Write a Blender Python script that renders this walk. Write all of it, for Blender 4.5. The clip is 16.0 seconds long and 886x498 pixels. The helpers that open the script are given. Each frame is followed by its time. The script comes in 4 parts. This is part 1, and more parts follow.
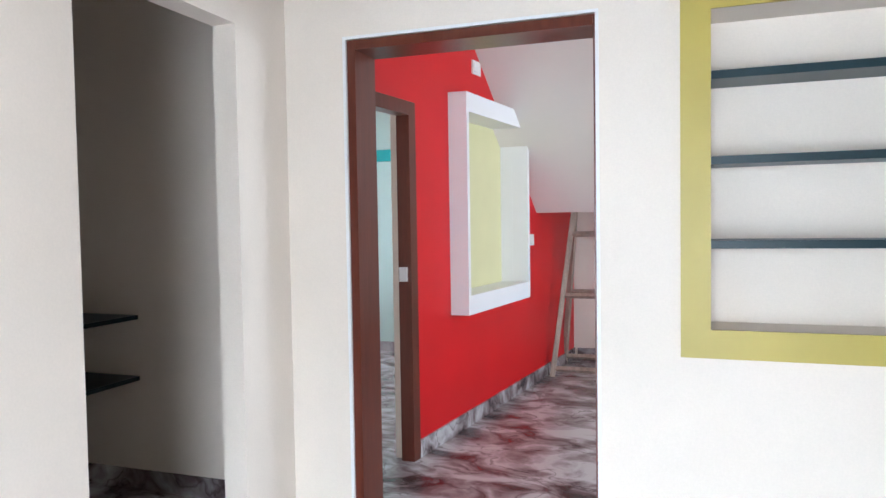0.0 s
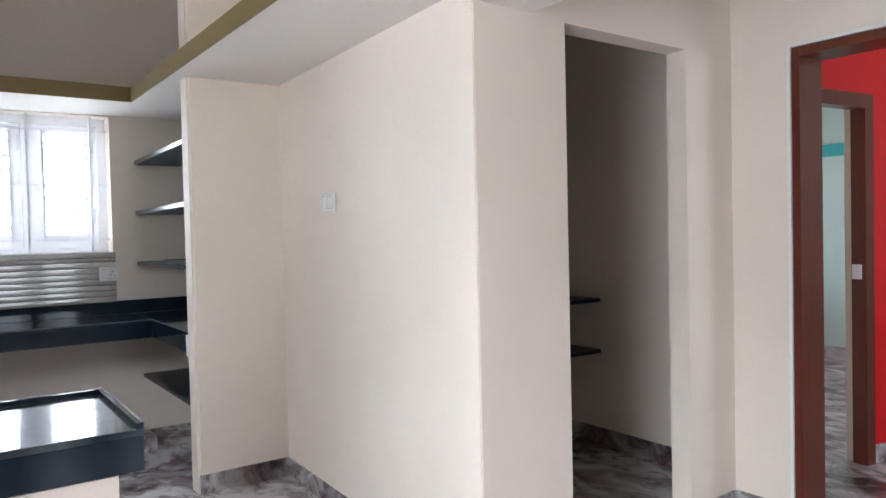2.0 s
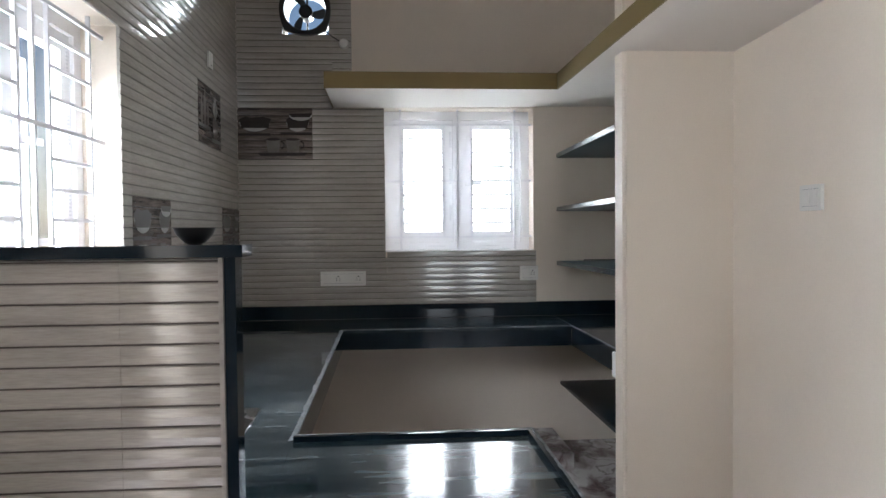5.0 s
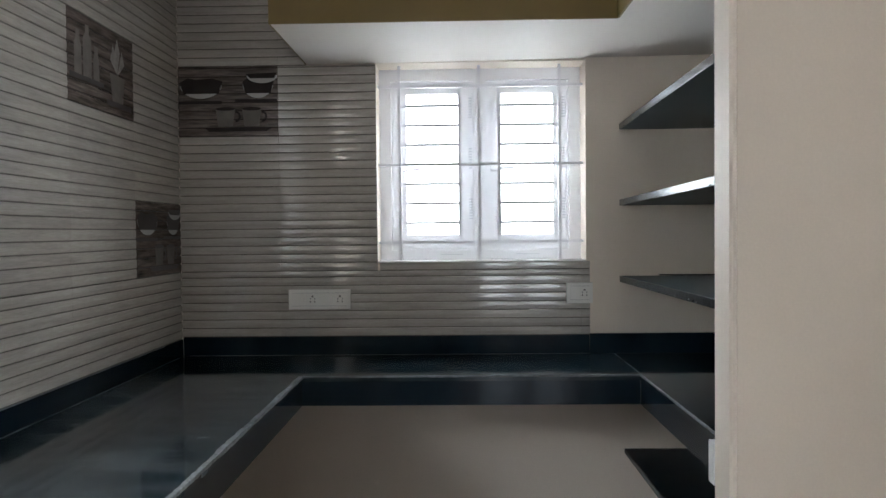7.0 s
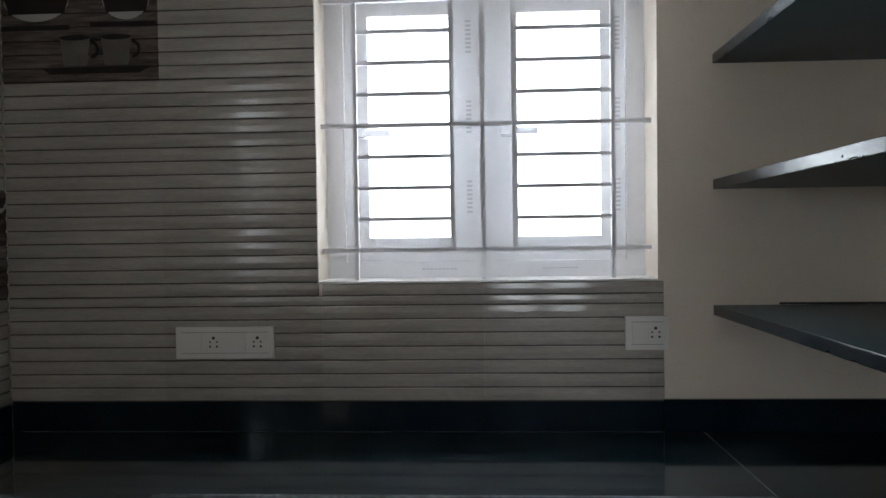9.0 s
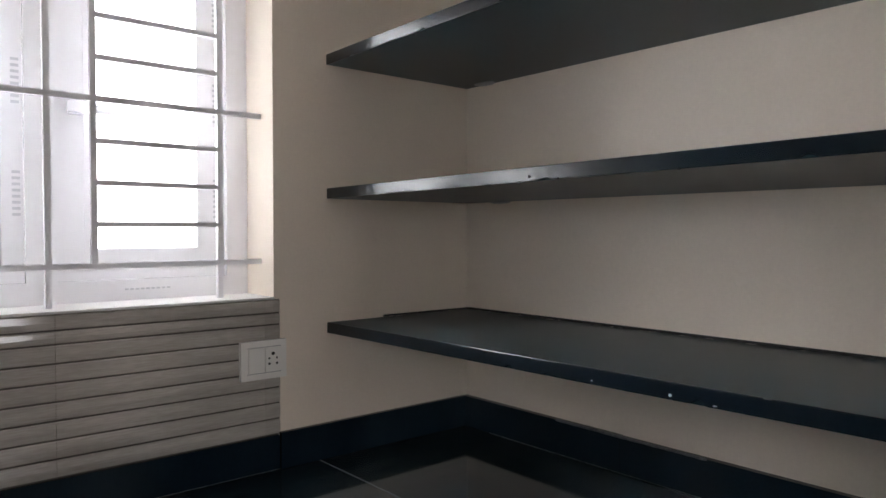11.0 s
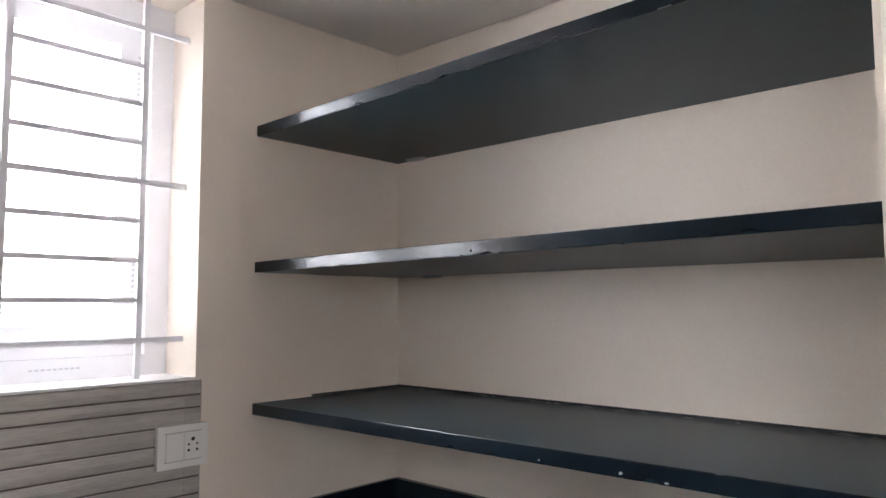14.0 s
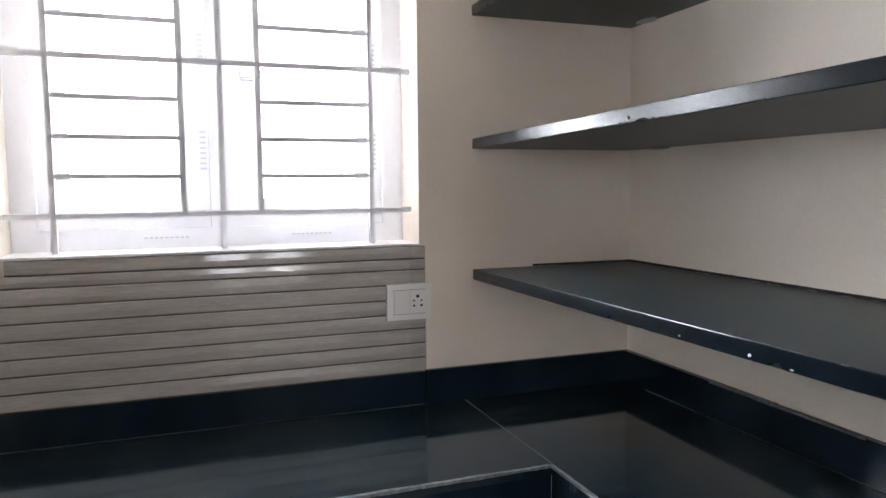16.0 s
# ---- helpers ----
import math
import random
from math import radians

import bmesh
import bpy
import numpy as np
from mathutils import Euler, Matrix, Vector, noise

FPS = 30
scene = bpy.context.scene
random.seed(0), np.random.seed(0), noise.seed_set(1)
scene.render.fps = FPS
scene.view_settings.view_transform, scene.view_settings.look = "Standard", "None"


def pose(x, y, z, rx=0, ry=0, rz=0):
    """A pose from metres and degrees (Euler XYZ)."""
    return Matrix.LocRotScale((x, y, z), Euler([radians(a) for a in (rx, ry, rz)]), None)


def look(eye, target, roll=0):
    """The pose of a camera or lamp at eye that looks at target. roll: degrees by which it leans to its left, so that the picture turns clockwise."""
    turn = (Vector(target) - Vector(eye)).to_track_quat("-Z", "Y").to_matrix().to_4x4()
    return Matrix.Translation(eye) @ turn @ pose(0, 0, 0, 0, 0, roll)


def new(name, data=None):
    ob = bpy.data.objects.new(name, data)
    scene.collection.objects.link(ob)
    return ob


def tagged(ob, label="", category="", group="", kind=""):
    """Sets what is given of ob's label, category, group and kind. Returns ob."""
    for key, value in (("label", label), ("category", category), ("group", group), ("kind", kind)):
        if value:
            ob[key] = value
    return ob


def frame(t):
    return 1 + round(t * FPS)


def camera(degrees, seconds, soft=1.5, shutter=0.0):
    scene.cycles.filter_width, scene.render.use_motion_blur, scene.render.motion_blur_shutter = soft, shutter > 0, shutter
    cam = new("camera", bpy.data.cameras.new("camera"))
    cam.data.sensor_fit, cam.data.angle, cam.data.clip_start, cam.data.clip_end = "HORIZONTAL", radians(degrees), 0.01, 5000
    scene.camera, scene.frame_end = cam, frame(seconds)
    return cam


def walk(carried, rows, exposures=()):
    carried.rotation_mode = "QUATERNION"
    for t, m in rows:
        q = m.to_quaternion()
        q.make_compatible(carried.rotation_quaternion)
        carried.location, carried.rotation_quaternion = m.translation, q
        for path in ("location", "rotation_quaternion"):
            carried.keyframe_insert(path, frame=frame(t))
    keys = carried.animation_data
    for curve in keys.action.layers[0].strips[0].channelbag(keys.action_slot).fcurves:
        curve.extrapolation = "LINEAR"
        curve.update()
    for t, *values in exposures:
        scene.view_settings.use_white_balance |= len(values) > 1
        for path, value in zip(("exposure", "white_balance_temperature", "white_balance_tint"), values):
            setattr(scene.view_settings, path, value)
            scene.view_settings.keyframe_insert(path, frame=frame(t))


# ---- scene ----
cam = camera(63.7, 16.0)
PATH = [
    (0, (-0.612, 0.403, 1.356), (-1.281, 2.287, 1.277), -0.9),
    (0.5, (-0.523, 0.193, 1.38), (-1.474, 1.951, 1.295), -1.2),
    (0.7, (-0.498, 0.149, 1.379), (-1.556, 1.844, 1.3), -1.2),
    (1, (-0.467, 0.074, 1.377), (-1.676, 1.665, 1.299), -1.3),
    (1.5, (-0.403, 0.037, 1.375), (-1.836, 1.43, 1.301), -1.3),
    (2, (-0.31, -0.021, 1.335), (-1.935, 1.144, 1.284), -1.3),
    (2.5, (-0.243, -0.082, 1.323), (-2.018, 0.839, 1.283), -1.1),
    (3, (-0.212, -0.091, 1.349), (-2.112, 0.531, 1.304), -1.2),
    (3.5, (-0.312, -0.099, 1.346), (-2.284, 0.234, 1.308), -1.2),
    (3.7, (-0.403, -0.092, 1.361), (-2.388, 0.147, 1.316), -1.2),
    (5.8, (-1.435, 0.147, 1.388), (-3.429, 0.292, 1.335), -0.5),
    (6, (-1.571, 0.18, 1.381), (-3.565, 0.325, 1.334), -0.5),
    (6.5, (-1.923, 0.306, 1.379), (-3.919, 0.426, 1.331), -0.6),
    (7, (-2.263, 0.393, 1.378), (-4.262, 0.349, 1.331), -0.6),
    (7.5, (-2.578, 0.479, 1.39), (-4.56, 0.222, 1.334), -0.5),
    (8, (-2.934, 0.504, 1.381), (-4.912, 0.217, 1.325), -0.5),
    (8.2, (-3.06, 0.52, 1.377), (-5.038, 0.225, 1.324), -0.6),
    (10.5, (-3.958, 0.241, 1.405), (-5.718, 1.190, 1.358), -0.6),
    (11, (-3.920, 0.158, 1.408), (-5.442, 1.454, 1.357), 0.0),
    (11.5, (-3.941, 0.13, 1.408), (-5.316, 1.582, 1.378), -0.3),
    (12, (-3.955, 0.113, 1.435), (-5.304, 1.583, 1.567), -0.6),
    (12.5, (-3.961, 0.118, 1.456), (-5.283, 1.535, 1.948), -0.3),
    (13, (-3.962, 0.117, 1.459), (-5.256, 1.51, 2.08), -0.4),
    (13.5, (-3.966, 0.142, 1.449), (-5.284, 1.555, 1.964), -0.5),
    (14, (-3.972, 0.145, 1.408), (-5.327, 1.607, 1.566), -0.2),
    (14.5, (-3.955, 0.178, 1.387), (-5.352, 1.606, 1.283), -0.6),
    (15, (-3.975, 0.186, 1.371), (-5.452, 1.527, 1.229), -0.6),
    (15.5, (-3.911, 0.28, 1.376), (-5.603, 1.335, 1.217), -0.4),
    (16, (-3.762, 0.396, 1.391), (-5.633, 1.081, 1.218), -0.5),
]
EXPOSURES = [(0, .95, 5600, 6), (.5, .6, 5600, 8), (1, .78, 5800, 9), (1.5, .7, 5800, 9), (2, .4, 5950, 10), (2.5, .0, 5950, 9),
             (3, .15, 6150, 9), (3.5, .0, 6050, 9), (6, .05, 6250, 8), (7, -.05, 6150, 7), (7.5, -.08, 6150, 7), (8.2, -.18, 6150, 7),
             (10.5, -1.15, 6300, 11), (11, -.1, 6650, 14), (11.5, 1.0, 6550, 17), (12, 1.2, 6800, 24), (12.5, .7, 6650, 19),
             (13, .45, 6650, 18), (13.5, .4, 6600, 17), (14, .48, 6500, 17), (14.5, .53, 6450, 16), (15, .6, 6450, 16), (15.5, .65, 6450, 15), (16, .52, 6400, 14)]
walk(cam, [(t, look(eye, target, roll)) for t, eye, target, roll in PATH], EXPOSURES)

# ---- world and light ----
world = bpy.data.worlds.new("sky")
scene.world = world
world.use_nodes = True
_wt = world.node_tree
_sky = _wt.nodes.new("ShaderNodeTexSky")
_sky.sky_type = "NISHITA"
_sky.sun_disc = False
_sky.sun_elevation, _sky.sun_rotation = radians(48), radians(150)
_wt.links.new(_sky.outputs[0], _wt.nodes["Background"].inputs[0])
_wt.nodes["Background"].inputs[1].default_value = 0.1

sun = new("sun", bpy.data.lights.new("sun", "SUN"))
sun.data.energy, sun.data.angle, sun.data.color = 1.0, radians(12), (1, 0.96, 0.9)
sun.matrix_world = look((0, -20, 25), (4, 0, 0))


def sky_lamp(name, eye, target, wide, high, watts, colour=(0.93, 0.97, 1.0)):
    """Daylight in an opening: an area lamp just outside it."""
    ob = new(name, bpy.data.lights.new(name, "AREA"))
    ob.data.shape, ob.data.size, ob.data.size_y = "RECTANGLE", wide, high
    ob.data.energy, ob.data.color = watts, colour
    ob.matrix_world = look(eye, target)
    return ob


# the sky above, brighter than what lies below it
COOL = (0.93, 0.96, 1.0)
sky_lamp("daylight_west_window_sky", (-6.05, 0.5, 2.5), (-5, 0.5, 2.5), 1.7, 0.8, 135)
sky_lamp("daylight_west_window_ground", (-6.05, 0.5, 1.5), (-5, 0.5, 1.5), 1.7, 1.2, 110)
sky_lamp("daylight_south_window_sky", (-3.07, -1.6, 2.75), (-3.07, 0.6, 1.3), 1.8, 1.1, 230)
sky_lamp("daylight_south_window_ground", (-3.07, -1.35, 1.45), (-3.07, 0, 1.45), 1.6, 1.2, 90)
sky_lamp("daylight_fan_opening", (-6.0, -0.46, 2.95), (-5, -0.46, 2.95), 0.8, 0.6, 16)
sky_lamp("daylight_south_door_sky", (-0.65, -2.3, 3.3), (-0.65, 0, 0.9), 2.4, 2.0, 820, COOL)
sky_lamp("daylight_south_door_ground", (-0.65, -1.6, 1.0), (-0.65, 0, 1.1), 1.6, 1.8, 110, COOL)
sky_lamp("daylight_east_window", (4.9, 1.5, 1.7), (0, 1.5, 1.7), 1.9, 1.5, 66, COOL)
sky_lamp("daylight_stair_window", (1.5, 5.0, 1.6), (0, 5.0, 1.6), 1.5, 1.4, 46, COOL)
sky_lamp("daylight_bedroom_window", (-5.1, 5.6, 1.6), (-4, 5.6, 1.6), 1.3, 1.3, 45)

# ---- materials ----


def material(name, colour, rough=0.5, metal=0.0, grain=0.0, grain_size=60.0, mottle=0.0, mottle_size=3.0, bump=0.0, bump_size=80.0,
             stretch=(1, 1, 1), coat=0.0, second=None, rand=0.0, rough_var=0.0, spec=0.5):
    """A node material: base colour varied at two scales, fine relief, gloss that varies."""
    m = bpy.data.materials.new(name)
    m.use_nodes = True
    n, l = m.node_tree.nodes, m.node_tree.links
    b = n["Principled BSDF"]
    b.inputs["Roughness"].default_value, b.inputs["Metallic"].default_value = rough, metal
    b.inputs["Coat Weight"].default_value = coat
    b.inputs["Specular IOR Level"].default_value = spec
    b.inputs["Coat Roughness"].default_value = 0.08
    geo = n.new("ShaderNodeNewGeometry")
    mp = n.new("ShaderNodeMapping")
    mp.inputs["Scale"].default_value = stretch
    l.new(geo.outputs["Position"], mp.inputs["Vector"])

    def noise_tex(size, detail=4.0):
        t = n.new("ShaderNodeTexNoise")
        t.inputs["Scale"].default_value, t.inputs["Detail"].default_value = size, detail
        l.new(mp.outputs[0], t.inputs["Vector"])
        return t

    def mixer(fac, a, bb):
        mx = n.new("ShaderNodeMix")
        mx.data_type = "RGBA"
        l.new(fac, mx.inputs["Factor"])
        if isinstance(a, tuple):
            mx.inputs[6].default_value = (*a, 1)
        else:
            l.new(a, mx.inputs[6])
        if isinstance(bb, tuple):
            mx.inputs[7].default_value = (*bb, 1)
        else:
            l.new(bb, mx.inputs[7])
        return mx.outputs[2]

    def ramp(fac, lo, hi):
        r = n.new("ShaderNodeMapRange")
        r.inputs["From Min"].default_value, r.inputs["From Max"].default_value = lo, hi
        l.new(fac, r.inputs["Value"])
        return r.outputs[0]

    out = colour
    if mottle:
        dark = second or tuple(c * (1 - mottle) for c in colour)
        out = mixer(ramp(noise_tex(mottle_size, 6.0).outputs["Fac"], 0.35, 0.7), out, dark)
    if grain:
        g = ramp(noise_tex(grain_size).outputs["Fac"], 0.3, 0.7)
        sc = n.new("ShaderNodeMapRange")
        sc.inputs["To Min"].default_value, sc.inputs["To Max"].default_value = 1 - grain, 1 + grain * 0.4
        l.new(g, sc.inputs["Value"])
        hsv = n.new("ShaderNodeHueSaturation")
        l.new(sc.outputs[0], hsv.inputs["Value"])
        if isinstance(out, tuple):
            hsv.inputs["Color"].default_value = (*out, 1)
        else:
            l.new(out, hsv.inputs["Color"])
        out = hsv.outputs[0]
    if rand:
        info = n.new("ShaderNodeObjectInfo")
        sc = n.new("ShaderNodeMapRange")
        sc.inputs["To Min"].default_value, sc.inputs["To Max"].default_value = 1 - rand, 1 + rand
        l.new(info.outputs["Random"], sc.inputs["Value"])
        hsv = n.new("ShaderNodeHueSaturation")
        l.new(sc.outputs[0], hsv.inputs["Value"])
        if isinstance(out, tuple):
            hsv.inputs["Color"].default_value = (*out, 1)
        else:
            l.new(out, hsv.inputs["Color"])
        out = hsv.outputs[0]
    if isinstance(out, tuple):
        b.inputs["Base Color"].default_value = (*out, 1)
    else:
        l.new(out, b.inputs["Base Color"])
    if rough_var:
        sc = n.new("ShaderNodeMapRange")
        sc.inputs["To Min"].default_value, sc.inputs["To Max"].default_value = max(0.02, rough - rough_var), rough + rough_var
        l.new(ramp(noise_tex(mottle_size * 2, 5.0).outputs["Fac"], 0.35, 0.65), sc.inputs["Value"])
        l.new(sc.outputs[0], b.inputs["Roughness"])
    if bump:
        bp = n.new("ShaderNodeBump")
        bp.inputs["Strength"].default_value, bp.inputs["Distance"].default_value = bump, 0.004
        l.new(noise_tex(bump_size).outputs["Fac"], bp.inputs["Height"])
        l.new(bp.outputs[0], b.inputs["Normal"])
    return m


def marble(name):
    """Polished grey-white marble with brown and purple-grey smears and thin dark veins."""
    m = bpy.data.materials.new(name)
    m.use_nodes = True
    n, l = m.node_tree.nodes, m.node_tree.links
    b = n["Principled BSDF"]
    geo = n.new("ShaderNodeNewGeometry")
    mp = n.new("ShaderNodeMapping")
    mp.inputs["Scale"].default_value, mp.inputs["Rotation"].default_value = (1.0, 1.5, 1.3), (0.2, 0.1, 0.6)
    l.new(geo.outputs["Position"], mp.inputs["Vector"])
    warp = n.new("ShaderNodeTexNoise")
    warp.inputs["Scale"].default_value, warp.inputs["Detail"].default_value = 1.6, 3
    l.new(mp.outputs[0], warp.inputs["Vector"])
    add = n.new("ShaderNodeVectorMath")
    add.operation = "MULTIPLY_ADD"
    l.new(warp.outputs["Color"], add.inputs[0])
    add.inputs[1].default_value = (0.9, 0.9, 0.9)
    l.new(mp.outputs[0], add.inputs[2])
    a = n.new("ShaderNodeTexNoise")
    a.inputs["Scale"].default_value, a.inputs["Detail"].default_value, a.inputs["Roughness"].default_value = 3.4, 7, 0.55
    l.new(add.outputs[0], a.inputs["Vector"])
    r = n.new("ShaderNodeValToRGB")
    r.color_ramp.elements[0].position, r.color_ramp.elements[0].color = 0.33, (0.045, 0.036, 0.038, 1)
    r.color_ramp.elements[1].position, r.color_ramp.elements[1].color = 0.62, (0.52, 0.50, 0.50, 1)
    for p, c in ((0.41, (0.15, 0.11, 0.11, 1)), (0.50, (0.29, 0.255, 0.255, 1))):
        e = r.color_ramp.elements.new(p)
        e.color = c
    l.new(a.outputs["Fac"], r.inputs[0])
    v = n.new("ShaderNodeTexNoise")
    v.inputs["Scale"].default_value, v.inputs["Detail"].default_value = 2.1, 7
    l.new(add.outputs[0], v.inputs["Vector"])
    vr = n.new("ShaderNodeValToRGB")
    vr.color_ramp.elements[0].position, vr.color_ramp.elements[0].color = 0.485, (1, 1, 1, 1)
    vr.color_ramp.elements[1].position, vr.color_ramp.elements[1].color = 0.52, (1, 1, 1, 1)
    e = vr.color_ramp.elements.new(0.5)
    e.color = (0.35, 0.3, 0.3, 1)
    l.new(v.outputs["Fac"], vr.inputs[0])
    mx = n.new("ShaderNodeMix")
    mx.data_type, mx.blend_type = "RGBA", "MULTIPLY"
    mx.inputs["Factor"].default_value = 0.8
    l.new(r.outputs[0], mx.inputs[6])
    l.new(vr.outputs[0], mx.inputs[7])
    l.new(mx.outputs[2], b.inputs["Base Color"])
    b.inputs["Roughness"].default_value = 0.24
    return m


WALL = material("cream_wall_paint", (0.785, 0.70, 0.605), 0.55, mottle=0.05, mottle_size=2.2, grain=0.03, grain_size=140, bump=0.12, bump_size=160)
CEIL = material("white_ceiling_paint", (0.74, 0.69, 0.64), 0.65, mottle=0.04, mottle_size=1.6, bump=0.1, bump_size=120)
RED = material("red_wall_paint", (0.60, 0.005, 0.009), 0.4, spec=0.3, mottle=0.12, mottle_size=1.5, bump=0.08, bump_size=150)
MINT = material("mint_wall_paint", (0.55, 0.70, 0.64), 0.5, mottle=0.05, bump=0.08)
TEAL = material("teal_paint", (0.02, 0.42, 0.42), 0.4, mottle=0.1)
BROWN = material("brown_enamel_wood", (0.13, 0.030, 0.016), 0.28, mottle=0.25, mottle_size=5, grain=0.12, grain_size=30, stretch=(6, 6, 0.6), bump=0.1, bump_size=20)
OLIVE = material("olive_mustard_paint", (0.20, 0.142, 0.046), 0.5, mottle=0.12, mottle_size=3, bump=0.1)
YELLOW = material("mustard_yellow_paint", (0.46, 0.37, 0.07), 0.45, mottle=0.1, mottle_size=3, bump=0.08)
CREAMY = material("pale_yellow_paint", (0.66, 0.62, 0.34), 0.5, mottle=0.06, bump=0.08)
WHITE = material("white_gloss_paint", (0.80, 0.79, 0.78), 0.4, mottle=0.04, bump=0.06)
GRANITE = material("black_granite", (0.004, 0.011, 0.019), 0.075, mottle=0.6, mottle_size=2.2, second=(0.010, 0.019, 0.028), grain=0.15, grain_size=220,
                   stretch=(1, 2.6, 1), rough_var=0.03, spec=0.27)


def dusty_granite(name, dust, turn=0.0):
    """Black granite under smeared pale dust: long wiped streaks, soft clouds and fine specks; dust is matt."""
    m = bpy.data.materials.new(name)
    m.use_nodes = True
    n, l = m.node_tree.nodes, m.node_tree.links
    b = n["Principled BSDF"]
    b.inputs["Specular IOR Level"].default_value = 0.38
    geo = n.new("ShaderNodeNewGeometry")

    def layer(scale, size, detail, lo, hi, distort=0.0):
        mp = n.new("ShaderNodeMapping")
        mp.inputs["Scale"].default_value, mp.inputs["Rotation"].default_value = scale, (0, 0, turn)
        l.new(geo.outputs["Position"], mp.inputs["Vector"])
        t = n.new("ShaderNodeTexNoise")
        t.inputs["Scale"].default_value, t.inputs["Detail"].default_value, t.inputs["Distortion"].default_value = size, detail, distort
        l.new(mp.outputs[0], t.inputs["Vector"])
        r = n.new("ShaderNodeMapRange")
        r.inputs["From Min"].default_value, r.inputs["From Max"].default_value = lo, hi
        l.new(t.outputs["Fac"], r.inputs["Value"])
        return r.outputs[0]

    def both(op, p, q):
        k = n.new("ShaderNodeMath")
        k.operation, k.use_clamp = op, True
        for slot, v in zip(k.inputs, (p, q)):
            if isinstance(v, float):
                slot.default_value = v
            else:
                l.new(v, slot)
        return k.outputs[0]
    cloud = layer((1, 1.6, 1), 2.6, 5, 0.36, 0.78, 0.4)
    streak = layer((7, 1.3, 1), 3.0, 8, 0.42, 0.76, 0.5)
    wipe = layer((22, 2.0, 1), 1.4, 5, 0.52, 0.76, 0.5)
    speck = layer((1, 1, 1), 140, 2, 0.66, 0.74)
    amount = both("ADD", both("MULTIPLY", cloud, 0.14), both("MULTIPLY", streak, both("ADD", cloud, 0.35)))
    amount = both("ADD", amount, both("MULTIPLY", wipe, 0.22))
    amount = both("MULTIPLY", both("ADD", amount, both("MULTIPLY", speck, 0.12)), dust)
    mx = n.new("ShaderNodeMix")
    mx.data_type = "RGBA"
    mx.inputs[6].default_value, mx.inputs[7].default_value = (0.004, 0.012, 0.018, 1), (0.14, 0.16, 0.168, 1)
    l.new(amount, mx.inputs["Factor"])
    l.new(mx.outputs[2], b.inputs["Base Color"])
    rr = n.new("ShaderNodeMapRange")
    rr.inputs["To Min"].default_value, rr.inputs["To Max"].default_value = 0.06, 0.24
    l.new(amount, rr.inputs["Value"])
    l.new(rr.outputs[0], b.inputs["Roughness"])
    return m


DUSTY = dusty_granite("dusty_black_granite", 0.85)
HAZY = dusty_granite("faintly_dusty_black_granite", 0.3, 0.5)
GRANITE_EDGE = material("chalky_granite_edge", (0.20, 0.21, 0.22), 0.6, mottle=0.5, mottle_size=9, grain=0.5, grain_size=90, bump=0.5)
SHELF = material("grey_black_granite_shelf", (0.016, 0.038, 0.047), 0.34, mottle=0.35, mottle_size=2.4, grain=0.15, grain_size=150, spec=0.2)
POLISHED = material("polished_granite_edge", (0.006, 0.013, 0.020), 0.2, mottle=0.4, mottle_size=5, grain=0.2, grain_size=160)
MARBLE = marble("brown_veined_marble")
TILE = material("ribbed_wood_print_tile", (0.49, 0.46, 0.42), 0.09, spec=0.8, mottle=0.2, mottle_size=3.5, grain=0.13, grain_size=26, stretch=(1.2, 1.2, 13), rand=0.05)
GROOVE = material("tile_groove_print", (0.095, 0.08, 0.07), 0.5, mottle=0.4, mottle_size=12, stretch=(1, 1, 5))
PRINT_DARK = material("printed_tile_dark_wood", (0.20, 0.165, 0.145), 0.16, mottle=0.65, mottle_size=4, grain=0.4, grain_size=14, stretch=(1.2, 1.2, 11), rand=0.05)
PRINT_BLACK = material("printed_dark_brown", (0.035, 0.027, 0.024), 0.3, spec=0.2, mottle=0.3, mottle_size=20)
PRINT_WHITE = material("printed_white_china", (0.50, 0.49, 0.48), 0.2, spec=0.3, mottle=0.08, mottle_size=20)
PRINT_PALE = material("printed_pale_petals", (0.36, 0.34, 0.32), 0.16, mottle=0.4, mottle_size=25)
PRINT_GREY = material("printed_grey_mug", (0.20, 0.18, 0.165), 0.2, spec=0.3, mottle=0.25, mottle_size=18)
GROUT = material("grout", (0.42, 0.40, 0.37), 0.8, grain=0.2)
UPVC = material("white_plastic_window", (0.90, 0.90, 0.92), 0.25, mottle=0.03)
IRON = material("white_painted_iron", (0.84, 0.84, 0.88), 0.4, mottle=0.12, mottle_size=12)
PLASTIC = material("white_switch_plastic", (0.80, 0.79, 0.76), 0.25, mottle=0.03)
GREYPL = material("grey_plastic_print", (0.30, 0.31, 0.33), 0.4, mottle=0.05)
FILM = material("pale_film_print", (0.62, 0.63, 0.66), 0.4, mottle=0.05)
BLACKPL = material("black_plastic", (0.012, 0.013, 0.015), 0.35, mottle=0.2, mottle_size=20)
STEEL = material("brushed_steel", (0.55, 0.55, 0.54), 0.22, metal=1.0, mottle=0.1, mottle_size=8, rough_var=0.08)
CHROME = material("chrome", (0.75, 0.75, 0.75), 0.07, metal=1.0, mottle=0.05)
CERAMIC = material("white_ceramic", (0.78, 0.77, 0.74), 0.1, coat=0.4, mottle=0.02)
WOOD = material("raw_ladder_wood", (0.42, 0.33, 0.26), 0.6, mottle=0.4, mottle_size=6, grain=0.25, grain_size=40, stretch=(5, 5, 0.7), bump=0.3)
